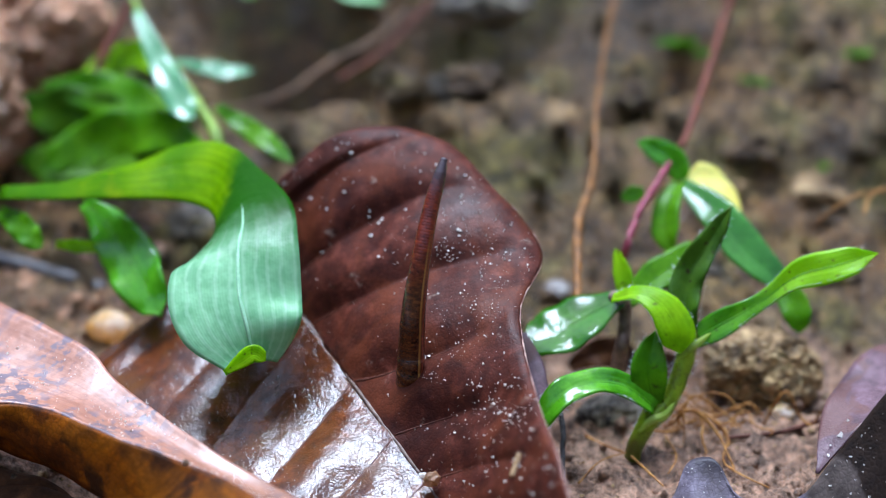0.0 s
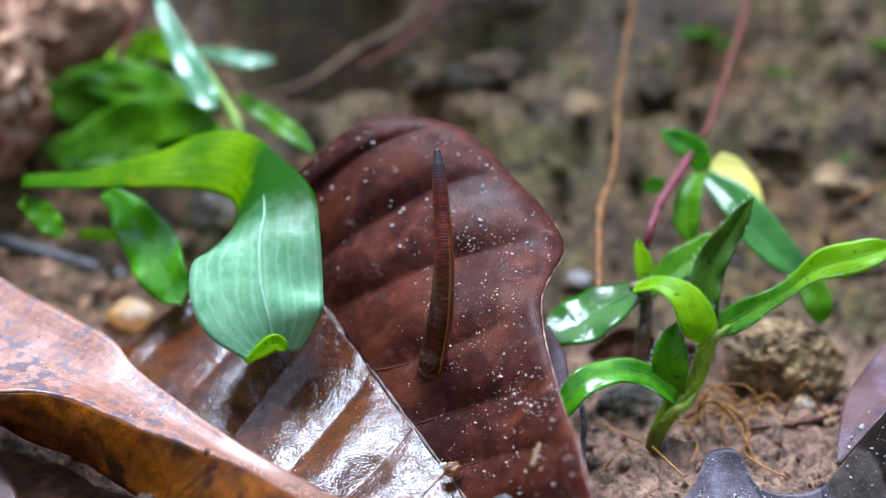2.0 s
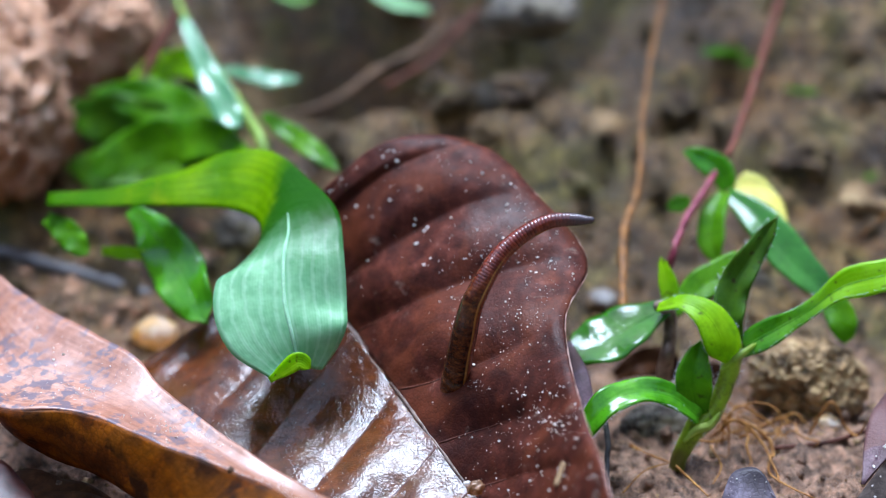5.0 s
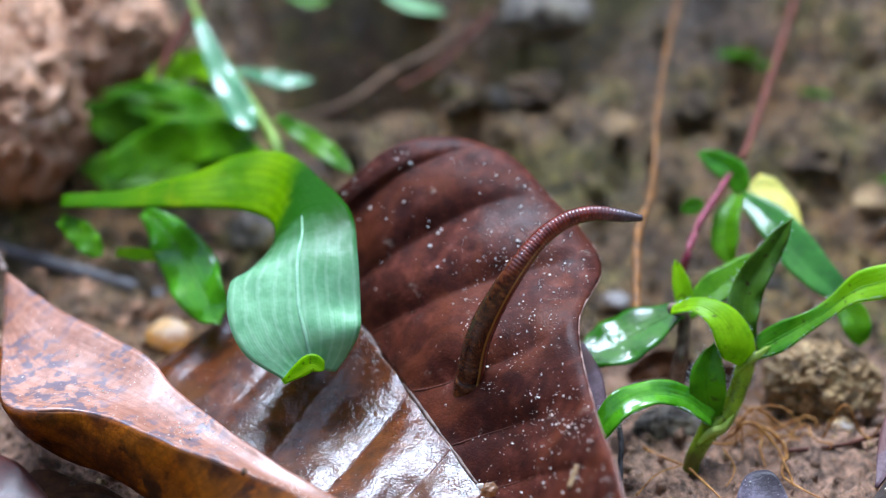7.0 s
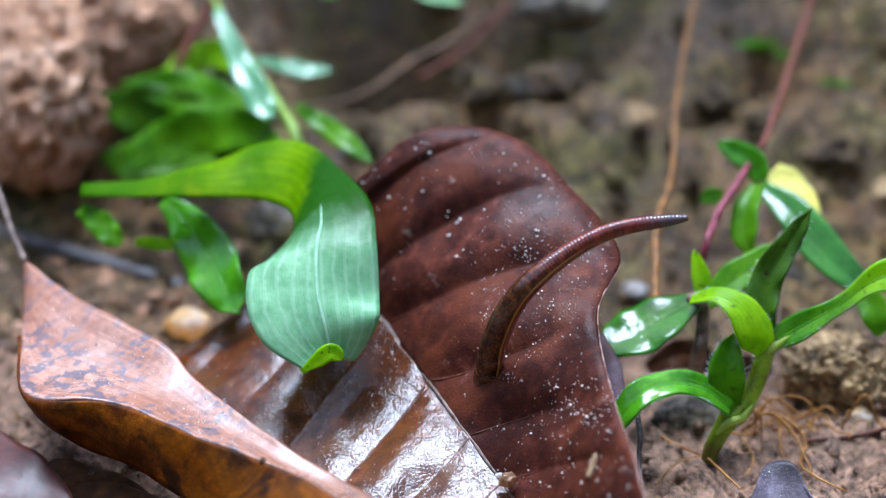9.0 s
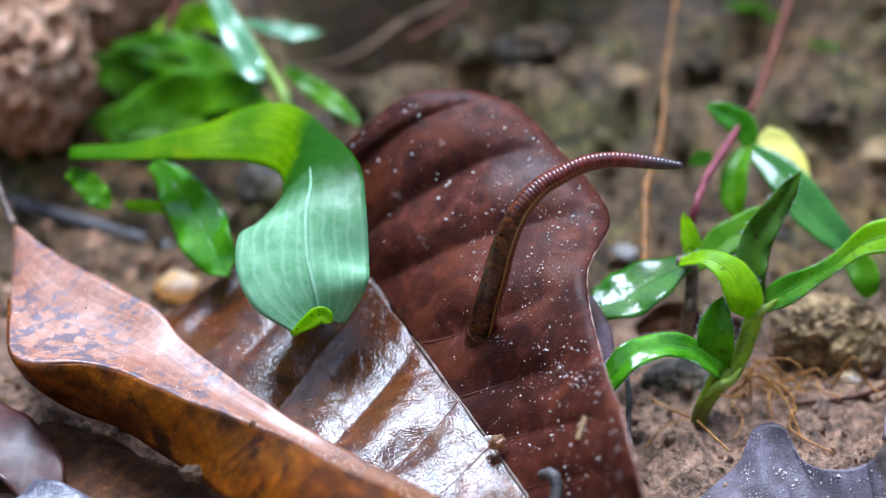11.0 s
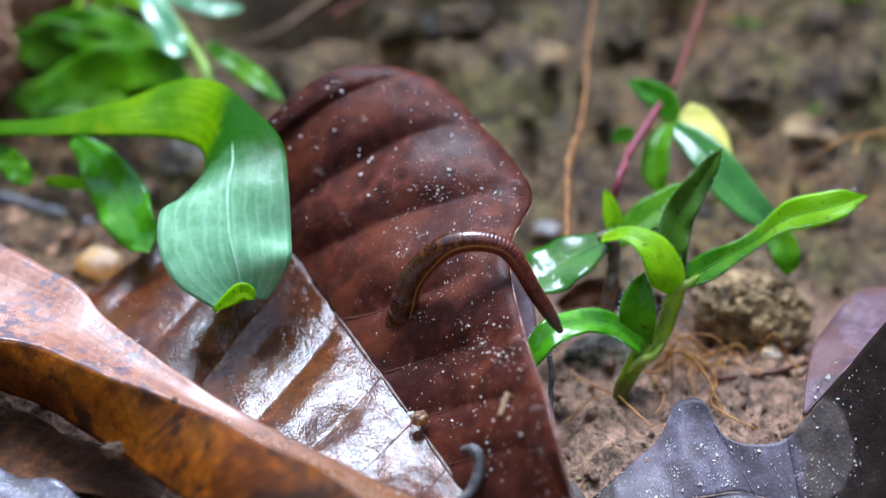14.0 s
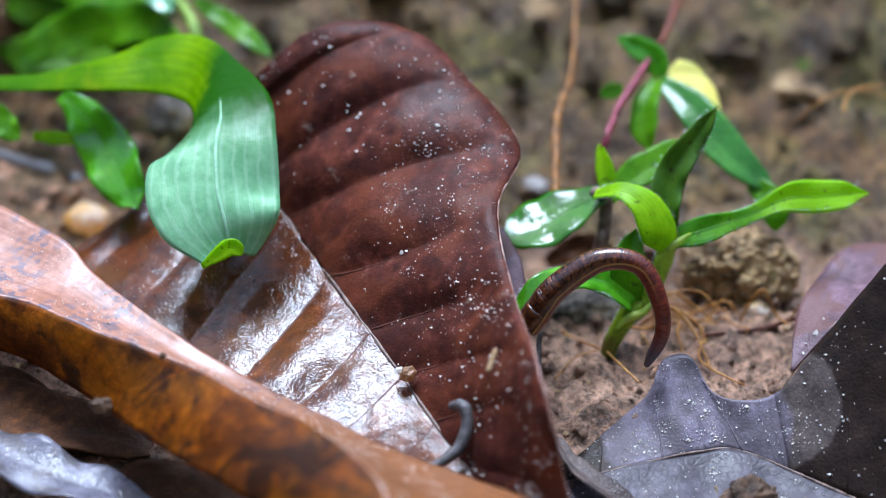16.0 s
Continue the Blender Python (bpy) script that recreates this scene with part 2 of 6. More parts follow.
MAT["grey_leaf"] = grey_leaf_material()
MAT["grey_wet"] = brown_leaf("dark_wet_leaf", ((0.040, 0.034, 0.038), (0.105, 0.092, 0.105), (0.20, 0.178, 0.20)), 0.36, 900, 1.0, 0.0, specular=0.14, rumple=0.00012, grain=520, dust=0.7)
MAT["wet_grey"] = brown_leaf("wet_grey_leaf", ((0.06, 0.056, 0.072), (0.16, 0.148, 0.185), (0.30, 0.28, 0.34)), 0.32, 850, 1.0, 0.3, patches=(0.06, 0.05, 0.05))
MAT["dark_leaf"] = brown_leaf("dark_curled_leaf", ((0.032, 0.022, 0.019), (0.105, 0.073, 0.062), (0.21, 0.145, 0.12)), 0.36, 1900, 1.0, 0.0, specular=0.34, netted=0.00006)
MAT["purple_leaf"] = brown_leaf("mauve_dead_leaf", ((0.070, 0.036, 0.040), (0.165, 0.088, 0.105), (0.27, 0.16, 0.20)), 0.36, 1500, 0.7, 0.0, specular=0.25, patches=(0.13, 0.055, 0.045), dust=0.5)
MAT["rotten"] = brown_leaf("rotten_leaf", ((0.028, 0.011, 0.005), (0.085, 0.032, 0.012), (0.20, 0.075, 0.022)), 0.5, 850, 0.8, specular=0.08)
MAT["red_leaf"] = brown_leaf("dark_red_leaf", ((0.03, 0.008, 0.006), (0.09, 0.015, 0.010), (0.14, 0.03, 0.02)), 0.35, 400, 0.3)
MAT["green_pale"] = green_material("pale_leaf_back", (0.26, 0.52, 0.24), (0.40, 0.66, 0.36), 9, 0.38, 0.35, 0.1)
MAT["green"] = green_material("fresh_green_leaf", (0.065, 0.24, 0.004), (0.14, 0.37, 0.008), 7, 0.3, 0.45)
MAT["green_dark"] = green_material("deep_green_leaf", (0.045, 0.15, 0.006), (0.095, 0.24, 0.008), 7, 0.35, 0.4)
MAT["green_shiny"] = green_material("shiny_green_leaf", (0.03, 0.17, 0.008), (0.06, 0.27, 0.012), 7, 0.14, 0.38, 0.3, 0.5, 0.5, 0.0006)
MAT["green_olive"] = green_material("olive_green_leaf", (0.055, 0.145, 0.008), (0.11, 0.24, 0.014), 7, 0.4, 0.4, 0.8, 0.0, 0.25, 0.0006)
MAT["green_lime"] = green_material("yellow_green_leaf", (0.24, 0.52, 0.004), (0.42, 0.68, 0.006), 7, 0.34, 0.55)
MAT["green_fade"] = green_material("green_leaf_lime_at_its_end", (0.07, 0.30, 0.008), (0.14, 0.42, 0.012), 7, 0.28, 0.5, 0.5, 0.1, 0.3, 0.0003, (0.30, 0.60, 0.006))
def bent_blade_material():
    """The bent grass blade: yellow-green upper face, then, past the twist, painted shade and its pale ribbed back."""
    m = Nodes("bent_grass_blade")
    uv = m.node("SeparateXYZ")
    m.put(uv.inputs[0], m.place("UV"))
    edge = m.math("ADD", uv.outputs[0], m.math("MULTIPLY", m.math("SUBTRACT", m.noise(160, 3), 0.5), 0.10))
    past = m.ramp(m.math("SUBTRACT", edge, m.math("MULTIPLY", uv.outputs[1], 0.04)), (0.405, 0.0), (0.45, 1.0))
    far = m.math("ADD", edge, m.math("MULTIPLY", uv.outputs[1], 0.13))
    ribs = m.math("SINE", m.math("ADD", m.math("MULTIPLY", uv.outputs[1], 62.0), m.math("MULTIPLY", m.noise(110, 3), 11.0)))
    thin = m.math("SINE", m.math("MULTIPLY", uv.outputs[1], 290.0))
    lime = m.ramp(m.noise(150, 4), (0.35, (0.09, 0.26, 0.001)), (0.65, (0.24, 0.44, 0.002)))
    grooves = m.math("SINE", m.math("ADD", m.math("MULTIPLY", uv.outputs[1], 44.0), m.math("MULTIPLY", m.noise(90, 3), 12.0)))
    lime = m.mix(m.ramp(grooves, (0.1, 0.28), (0.9, 0.0)), lime, (0.05, 0.17, 0.001))
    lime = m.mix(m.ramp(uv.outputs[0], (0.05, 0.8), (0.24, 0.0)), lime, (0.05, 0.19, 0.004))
    lime = m.mix(m.ramp(m.noise(90, 4, 0.6), (0.56, 0.0), (0.68, 0.6)), lime, (0.34, 0.40, 0.004))
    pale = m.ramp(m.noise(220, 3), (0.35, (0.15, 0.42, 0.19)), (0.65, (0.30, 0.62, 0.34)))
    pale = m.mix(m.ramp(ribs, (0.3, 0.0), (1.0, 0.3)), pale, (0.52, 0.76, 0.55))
    # shade just past the bend painted as dark green, fading out along the blade
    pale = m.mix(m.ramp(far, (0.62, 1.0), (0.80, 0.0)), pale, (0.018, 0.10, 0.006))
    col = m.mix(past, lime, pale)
    n = m.bump(ribs, 0.25, 0.00002)
    n = m.bump(thin, 0.2, 0.00001, n)
    n = m.bump(m.noise(240, 3), 0.5, 0.0004, n)
    return m.done(col, m.ramp(m.noise(350, 3), (0.35, 0.24), (0.65, 0.42)), n, 0.0, 0.1, m.ramp(far, (0.60, 0.04), (0.82, 0.34)), m.ramp(past, (0.0, 0.42), (1.0, 0.30)), m.mix(1.0, col, (1.2, 1.3, 0.5), "MULTIPLY"))


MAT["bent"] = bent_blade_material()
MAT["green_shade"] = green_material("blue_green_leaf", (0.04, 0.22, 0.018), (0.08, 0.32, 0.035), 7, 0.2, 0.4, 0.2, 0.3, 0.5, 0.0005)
MAT["green_sheen"] = green_material("sheeny_green_leaf", (0.12, 0.36, 0.16), (0.24, 0.50, 0.27), 7, 0.24, 0.3, 0.1, 0.3, 0.5, 0.0003)
MAT["green_wet"] = green_material("wet_green_leaf", (0.07, 0.33, 0.010), (0.14, 0.48, 0.020), 7, 0.14, 0.42, 0.35, 0.35, 0.5)
MAT["yellow"] = green_material("yellow_dying_leaf", (0.90, 0.78, 0.18), (0.96, 0.90, 0.40), 5, 0.4, 0.55, 0.15)
MAT["green_stem"] = stem_material("green_stem", (0.12, 0.20, 0.03), (0.25, 0.38, 0.06))
MAT["pale_rib"] = stem_material("pale_leaf_rib", (0.22, 0.48, 0.26), (0.36, 0.62, 0.39), 0.4)
MAT["red_stem"] = stem_material("red_stem", (0.17, 0.020, 0.035), (0.34, 0.065, 0.095))
MAT["tan_vine"] = stem_material("tan_root", (0.11, 0.045, 0.012), (0.32, 0.125, 0.024), 0.5)
MAT["dead_wood"] = stem_material("dead_wood", (0.07, 0.04, 0.022), (0.18, 0.10, 0.055), 0.7)
MAT["root"] = stem_material("fine_root", (0.22, 0.075, 0.015), (0.54, 0.26, 0.07), 0.5)
MAT["twig"] = stem_material("grey_twig", (0.035, 0.031, 0.031), (0.15, 0.138, 0.135), 0.45)
def seedling_stem_material():
    m = Nodes("mottled_green_stem")
    col = m.ramp(m.noise(260, 5, 0.7), (0.34, (0.11, 0.10, 0.012)), (0.46, (0.26, 0.40, 0.016)), (0.66, (0.48, 0.62, 0.05)))
    col = m.mix(m.ramp(m.noise(700, 3, 0.7), (0.52, 0.0), (0.64, 0.85)), col, (0.075, 0.045, 0.018))
    z = m.node("SeparateXYZ")
    m.put(z.inputs[0], m.place())
    col = m.mix(m.ramp(m.math("ADD", m.math("MULTIPLY", z.outputs[2], 100.0), m.math("MULTIPLY", m.noise(300, 3), 0.5)), (0.40, 0.9), (0.72, 0.0)), col, (0.11, 0.042, 0.022))
    return m.done(col, 0.3, m.bump(m.noise(900, 3), 0.5, 0.0002), 0.2, 0.15, 0.4, 0.3, (0.42, 0.62, 0.03))


MAT["seedling_stem"] = seedling_stem_material()
MAT["sheath"] = green_material("thin_leaf_sheath", (0.34, 0.50, 0.06), (0.58, 0.68, 0.20), 6, 0.25, 0.5, 0.2)
MAT["red_bark"] = stem_material("red_brown_bark", (0.05, 0.016, 0.010), (0.13, 0.042, 0.025), 0.7)
MAT["red_twig"] = stem_material("dull_red_twig", (0.09, 0.024, 0.014), (0.20, 0.055, 0.030), 0.6)
MAT["bark"] = soil_material("bark_crumb", (0.30, 0.17, 0.09), (0.15, 0.075, 0.036), (0.04, 0.02, 0.01))
MAT["husk"] = green_material("seed_husk", (0.30, 0.13, 0.06), (0.55, 0.33, 0.20), 3, 0.2, 0.4, 0.2, 0.3, 0.5)
MAT["straw"] = stem_material("straw", (0.22, 0.12, 0.06), (0.42, 0.28, 0.15), 0.6)
MAT["hair"] = Nodes("plant_hair").done((0.75, 0.80, 0.70), 0.5)


def leech_material():
    """Mottled brown behind with a fine yellow line along the side, redder ahead, slate grey at the head."""
    m = Nodes("leech_skin")
    uv = m.node("SeparateXYZ")
    m.put(uv.inputs[0], m.place("UV"))
    body, side = uv.outputs[0], uv.outputs[1]
    shift = m.node("VectorMath")
    m.put(shift.inputs[0], m.place())
    m.put(shift.inputs[1], m.random())
    mott = m.noise(620, 5, 0.75, shift.outputs[0])
    back = m.ramp(mott, (0.38, (0.014, 0.005, 0.004)), (0.52, (0.070, 0.020, 0.008)), (0.66, (0.17, 0.058, 0.016)))
    fore = m.ramp(mott, (0.36, (0.075, 0.012, 0.008)), (0.60, (0.21, 0.030, 0.014)))
    col = m.mix(m.ramp(body, (0.42, 0.0), (0.66, 1.0)), back, fore)
    xyz = m.node("SeparateXYZ")
    m.put(xyz.inputs[0], m.place())
    belly = m.ramp(m.math("MULTIPLY", xyz.outputs[1], 100.0), (0.05, 0.0), (0.14, 0.75))
    col = m.mix(belly, col, (0.21, 0.034, 0.012))
    line = m.ramp(side, (0.988, 0.0), (0.997, 1.0))
    col = m.mix(m.math("MULTIPLY", line, m.ramp(body, (0.50, 0.75), (0.72, 0.0))), col, (0.50, 0.24, 0.045))
    col = m.mix(m.ramp(body, (0.84, 0.0), (0.95, 0.9)), col, (0.055, 0.048, 0.055))
    return m.done(col, 0.26, m.bump(m.noise(1600, 2), 0.3, 0.0001), coat=0.4, coat_rough=0.08, specular=0.4)


MAT["leech"] = leech_material()


# ---- shape helpers ----
def spline(pts, n):
    """n points on a smooth curve through pts, evenly spaced in its parameter."""
    p = np.asarray(pts, float)
    p = np.vstack([2 * p[0] - p[1], p, 2 * p[-1] - p[-2]])
    out = []
    for u in np.linspace(0, len(pts) - 1, n):
        i = min(int(u), len(pts) - 2)
        f = u - i
        a, b, c, d = p[i:i + 4]
        out.append(0.5 * (2 * b + (c - a) * f + (2 * a - 5 * b + 4 * c - d) * f * f + (3 * b - a - 3 * c + d) * f ** 3))
    return np.array(out)


def mesh_from(name, verts, faces, uvs=None, smooth=True):
    me = bpy.data.meshes.new(name)
    me.from_pydata([tuple(map(float, v)) for v in verts], [], faces)
    if uvs is not None:
        layer = me.uv_layers.new(name="along")
        idx = np.zeros(len(me.loops), int)
        me.loops.foreach_get("vertex_index", idx)
        layer.data.foreach_set("uv", np.asarray(uvs, float)[idx].ravel())
    me.polygons.foreach_set("use_smooth", [smooth] * len(me.polygons))
    me.update()
    return me


def part(name, me, material, parent, label=""):
    ob = new(name, me)
    if not me.materials:
        me.materials.append(material)
    ob.parent = parent
    if label:
        tagged(ob, label=label)
    return ob


def thing(name, at, label, category, group="", kind=""):
    ob = new(name)
    ob.empty_display_size = 0.005
    ob.matrix_world = pose(*at)
    return tagged(ob, label, category, group, kind)


def own(me, parent):
    """Moves a mesh given in world places into its thing's space."""
    me.transform(parent.matrix_world.inverted())
    return me


def bpy_matrix(ob):
    m = ob.matrix_basis.copy()
    return m if ob.parent is None else bpy_matrix(ob.parent) @ m


def sheet(name, grid, thick=0.00025):
    """A leaf blade: a grid of places given a thickness, with its margin closed."""
    g = np.asarray(grid, float)
    n, m = g.shape[:2]
    nor = np.cross(np.gradient(g, axis=0), np.gradient(g, axis=1))
    nor /= np.linalg.norm(nor, axis=2, keepdims=True) + 1e-12
    v = np.vstack([(g + nor * thick / 2).reshape(-1, 3), (g - nor * thick / 2).reshape(-1, 3)])
    s, t = np.meshgrid(np.linspace(0, 1, n), np.linspace(0, 1, m), indexing="ij")
    uv = np.stack([s.ravel(), t.ravel()], 1)
    f, o = [], n * m
    for i in range(n - 1):
        for j in range(m - 1):
            a, b, c, d = i * m + j, i * m + j + 1, (i + 1) * m + j + 1, (i + 1) * m + j
            f += [(d, c, b, a), (a + o, b + o, c + o, d + o)]
    rim = [j for j in range(m)] + [i * m + m - 1 for i in range(1, n)] + [(n - 1) * m + j for j in range(m - 2, -1, -1)] + [i * m for i in range(n - 2, 0, -1)]
    f += [(a, b, b + o, a + o) for a, b in zip(rim, rim[1:] + rim[:1])]
    return mesh_from(name, v, f, np.vstack([uv, uv]))


def tube(name, pts, radii, n=24, sides=8, rough=0.0):
    """A stem, root or rib swept along a smooth curve."""
    c = spline(pts, n)
    r = np.interp(np.linspace(0, 1, n), np.linspace(0, 1, len(radii)), radii)
    tan = np.gradient(c, axis=0)
    tan /= np.linalg.norm(tan, axis=1, keepdims=True) + 1e-12
    ref = np.array([0.31, 0.83, 0.46])
    v, f = [], []
    for i in range(n):
        a = np.cross(tan[i], ref)
        a /= np.linalg.norm(a)
        b = np.cross(tan[i], a)
        for k in range(sides):
            w = 2 * math.pi * k / sides
            q = c[i] + r[i] * (a * math.cos(w) + b * math.sin(w))
            if rough:
                q = q + r[i] * rough * np.array(noise.noise_vector(Vector(q) * 900))
            v.append(q)
    for i in range(n - 1):
        for k in range(sides):
            a, b = i * sides + k, i * sides + (k + 1) % sides
            f.append((a, b, b + sides, a + sides))
    f += [tuple(range(sides))[::-1], tuple((n - 1) * sides + k for k in range(sides))]
    return mesh_from(name, v, f)


def lance(name, spine, widths, facing=(0, -0.4, 1), fold=0.25, wave=0.0, n=30, m=9, thick=0.0003, seed=0):
    """A lance-shaped leaf blade along a spine: half-widths in metres, its upper face turned to `facing` (one, or one per spine point)."""
    c = spline(spine, n)
    w = np.interp(np.linspace(0, 1, n), np.linspace(0, 1, len(widths)), widths)
    w = np.convolve(np.pad(w, 2, mode="edge"), np.ones(5) / 5, "valid") * np.minimum(1, np.linspace(0, 1, n)[::-1] * 9 + 0.06)
    face = np.asarray(facing, float)
    face = spline(face, n) if face.ndim == 2 else np.tile(face, (n, 1))
    tan = np.gradient(c, axis=0)
    tan /= np.linalg.norm(tan, axis=1, keepdims=True) + 1e-12
    side = np.cross(tan, face)
    side /= np.linalg.norm(side, axis=1, keepdims=True) + 1e-12
    up = np.cross(side, tan)
    k = np.linspace(-1, 1, m)
    g = np.zeros((n, m, 3))
    for i in range(n):
        for j in range(m):
            lift = fold * abs(k[j]) - 0.25 * fold * k[j] ** 2
            ripple = wave * k[j] ** 2 * math.sin(i * 0.55 + seed + (1.7 if k[j] > 0 else 0))
            jag = 1 + 0.03 * noise.noise(Vector((i * 0.7, seed, k[j])))
            g[i, j] = c[i] + side[i] * w[i] * k[j] * jag + up[i] * w[i] * (lift + ripple)
    return sheet(name, g, thick)


def stone_mesh(name, radii, seed, bumps=0.22, level=4):
    bm = bmesh.new()
    bmesh.ops.create_icosphere(bm, subdivisions=level, radius=1)
    off = Vector((seed * 7.3, seed * 3.1, seed))
    for v in bm.verts:
        q = v.co.normalized()
        k = 1 + bumps * noise.noise(q * 1.3 + off) + bumps * 0.5 * noise.noise(q * 3.1 + off) + bumps * 0.26 * noise.noise(q * 7 + off) + bumps * 0.14 * noise.noise(q * 17 + off)
        facet = max(-0.12, -0.5 * abs(noise.cell(q * 1.6 + off)) * bumps)
        v.co = Vector(a * b for a, b in zip(q * (k + facet), radii))
    me = bpy.data.meshes.new(name)
    bm.to_mesh(me)
    bm.free()
    me.polygons.foreach_set("use_smooth", [True] * len(me.polygons))
    return me


def rough_rock_mesh(name, radii, seed):
    """A crumbly boulder: stepped ledges and knobs with deep cracks between."""
    bm = bmesh.new()
    bmesh.ops.create_icosphere(bm, subdivisions=6, radius=1)
    off = Vector((seed * 7.3, seed * 3.1, seed))
    for v in bm.verts:
        q = v.co.normalized()
        k = 1 + 0.22 * noise.noise(q * 1.4 + off)
        for f, a in ((3.0, 0.16), (6.5, 0.07), (13.0, 0.055), (27.0, 0.026)):
            k += a * ((0.5 - 1.6 * abs(noise.noise(q * f + off))) if f < 10 else 1.1 * noise.noise(q * f + off))
        v.co = Vector(a * b for a, b in zip(q * k, radii))
    me = bpy.data.meshes.new(name)
    bm.to_mesh(me)
    bm.free()
    me.polygons.foreach_set("use_smooth", [True] * len(me.polygons))
    return me


def stone(at, radii, material, label, seed, turn=0, name="stone", bumps=0.22, level=4, sink=0.35):
    me = rough_rock_mesh(name, radii, seed) if name == "rock" or bumps == 0.35 and radii[0] > 0.008 else stone_mesh(name, radii, seed, bumps, level)
    me.materials.append(MAT[material])
    ob = new(name, me)
    ob.matrix_world = pose(at[0], at[1], at[2] + radii[2] * (1 - 2 * sink), 0, 0, turn)
    return tagged(ob, label, "stone")


def nearest_seen(grid, spot):
    """The blade's vertex on the sight line through a spot."""
    d = grid.reshape(-1, 3) - (0, 0, EYE)
    w = np.array(spot) - (0, 0, EYE)
    return int(np.argmax(d @ w / np.linalg.norm(d, axis=1)))


# ---- ground: one sheet, flat in front and rising as a bank behind ----
def soft(a, k):
    return k * np.log1p(np.exp(np.clip(a / k, -50, 50)))


def soil_base(y):
    return -0.34 * (soft(0.326 - y, 0.004) - soft(0.262 - y, 0.004)) + 0.8 * (soft(y - 0.39, 0.008) - soft(y - 0.475, 0.008)) + 0.12 * soft(y - 0.475, 0.008) - 0.12 * soft(y - 3, 0.05)


def soil_height(x, y):
    h = float(soil_base(np.float64(y)))
    if abs(x) > 1 or y > 1.5 or y < -0.5:
        return h
    bank = min(1.0, max(0.0, (y - 0.365) / 0.05))
    v = Vector((x, y, 0))
    h += (0.0012 + 0.0045 * bank) * noise.noise(v * 38) + (0.0007 + 0.0022 * bank) * noise.noise(v * 95 + Vector((3, 1, 0)))
    h += (0.0018 + 0.0020 * bank) * noise.noise(v * 210) + 0.0018 * noise.noise(v * 420)
    h += bank * (0.0040 * noise.noise(Vector((x * 26, y * 105, 7))) + 0.0045 * noise.noise(Vector((x * 17, y * 40, 3))))
    # hollows under the top of the bank
    h -= 0.060 * math.exp(-((x + 0.024) / 0.017) ** 2 - ((y - 0.443) / 0.014) ** 2)
    h -= 0.022 * math.exp(-((x - 0.010) / 0.014) ** 2 - ((y - 0.440) / 0.010) ** 2)
    h -= 0.0065 * math.exp(-((x - 0.029) / 0.011) ** 2 - ((y - 0.364) / 0.009) ** 2)
    return h


def build_ground():
    fx = np.arange(-0.105, 0.1051, 0.0008)
    fy = np.arange(0.270, 0.4901, 0.0008)
    xs = np.concatenate([[-60, -20, -6, -2, -0.8, -0.4, -0.25, -0.17, -0.13], fx, [0.13, 0.17, 0.25, 0.4, 0.8, 2, 6, 20, 60]])
    ys = np.concatenate([[-60, -20, -6, -2, -0.8, -0.3, 0, 0.12, 0.19, 0.25], fy, [0.51, 0.54, 0.57, 0.62, 0.7, 0.9, 1.4, 3, 8, 25, 60]])
    nx = len(xs)
    v = [(x, y, soil_height(x, y)) for y in ys for x in xs]
    f = [(j * nx + i, j * nx + i + 1, (j + 1) * nx + i + 1, (j + 1) * nx + i) for j in range(len(ys) - 1) for i in range(nx - 1)]
    me = mesh_from("ground", v, f)
    me.materials.append(MAT["soil"])
    return tagged(new("ground", me), "damp brown forest soil rising as a crumbly bank", "soil", kind="structure")


build_ground()


def build_sky_block_ring():
    """Unseen dim ring, coloured like undergrowth, added to block low skylight; open to the sky above."""
    v, f, n = [], [], 120
    for i in range(n):
        a = radians(360 * i / n)
        for j in range(9):
            turn = Vector((3.5 * math.cos(a), 3.5 * math.sin(a), 0))
            r = 4.5 + 0.5 * noise.noise(turn * 2.2 + Vector((0, 0, j * 0.9)))
            v.append((r * math.cos(a), 0.3 + r * math.sin(a), -0.05 + j * 0.38 + (0.5 * noise.noise(turn * 1.8) if j == 8 else 0)))
    for i in range(n):
        for j in range(8):
            q, w = i * 9 + j, (i + 1) % n * 9 + j
            f.append((q, q + 1, w + 1, w))
    m = Nodes("dim_sky_blocker")
    col = m.ramp(m.noise(3, 6, 0.7), (0.35, (0.012, 0.02, 0.006)), (0.65, (0.06, 0.085, 0.03)))
    me = mesh_from("backdrop", v, f)
    me.materials.append(m.done(col, 0.9, specular=0.1))
    tagged(new("backdrop", me), "unseen dim ring added to block low skylight", "undergrowth", kind="structure")


build_sky_block_ring()


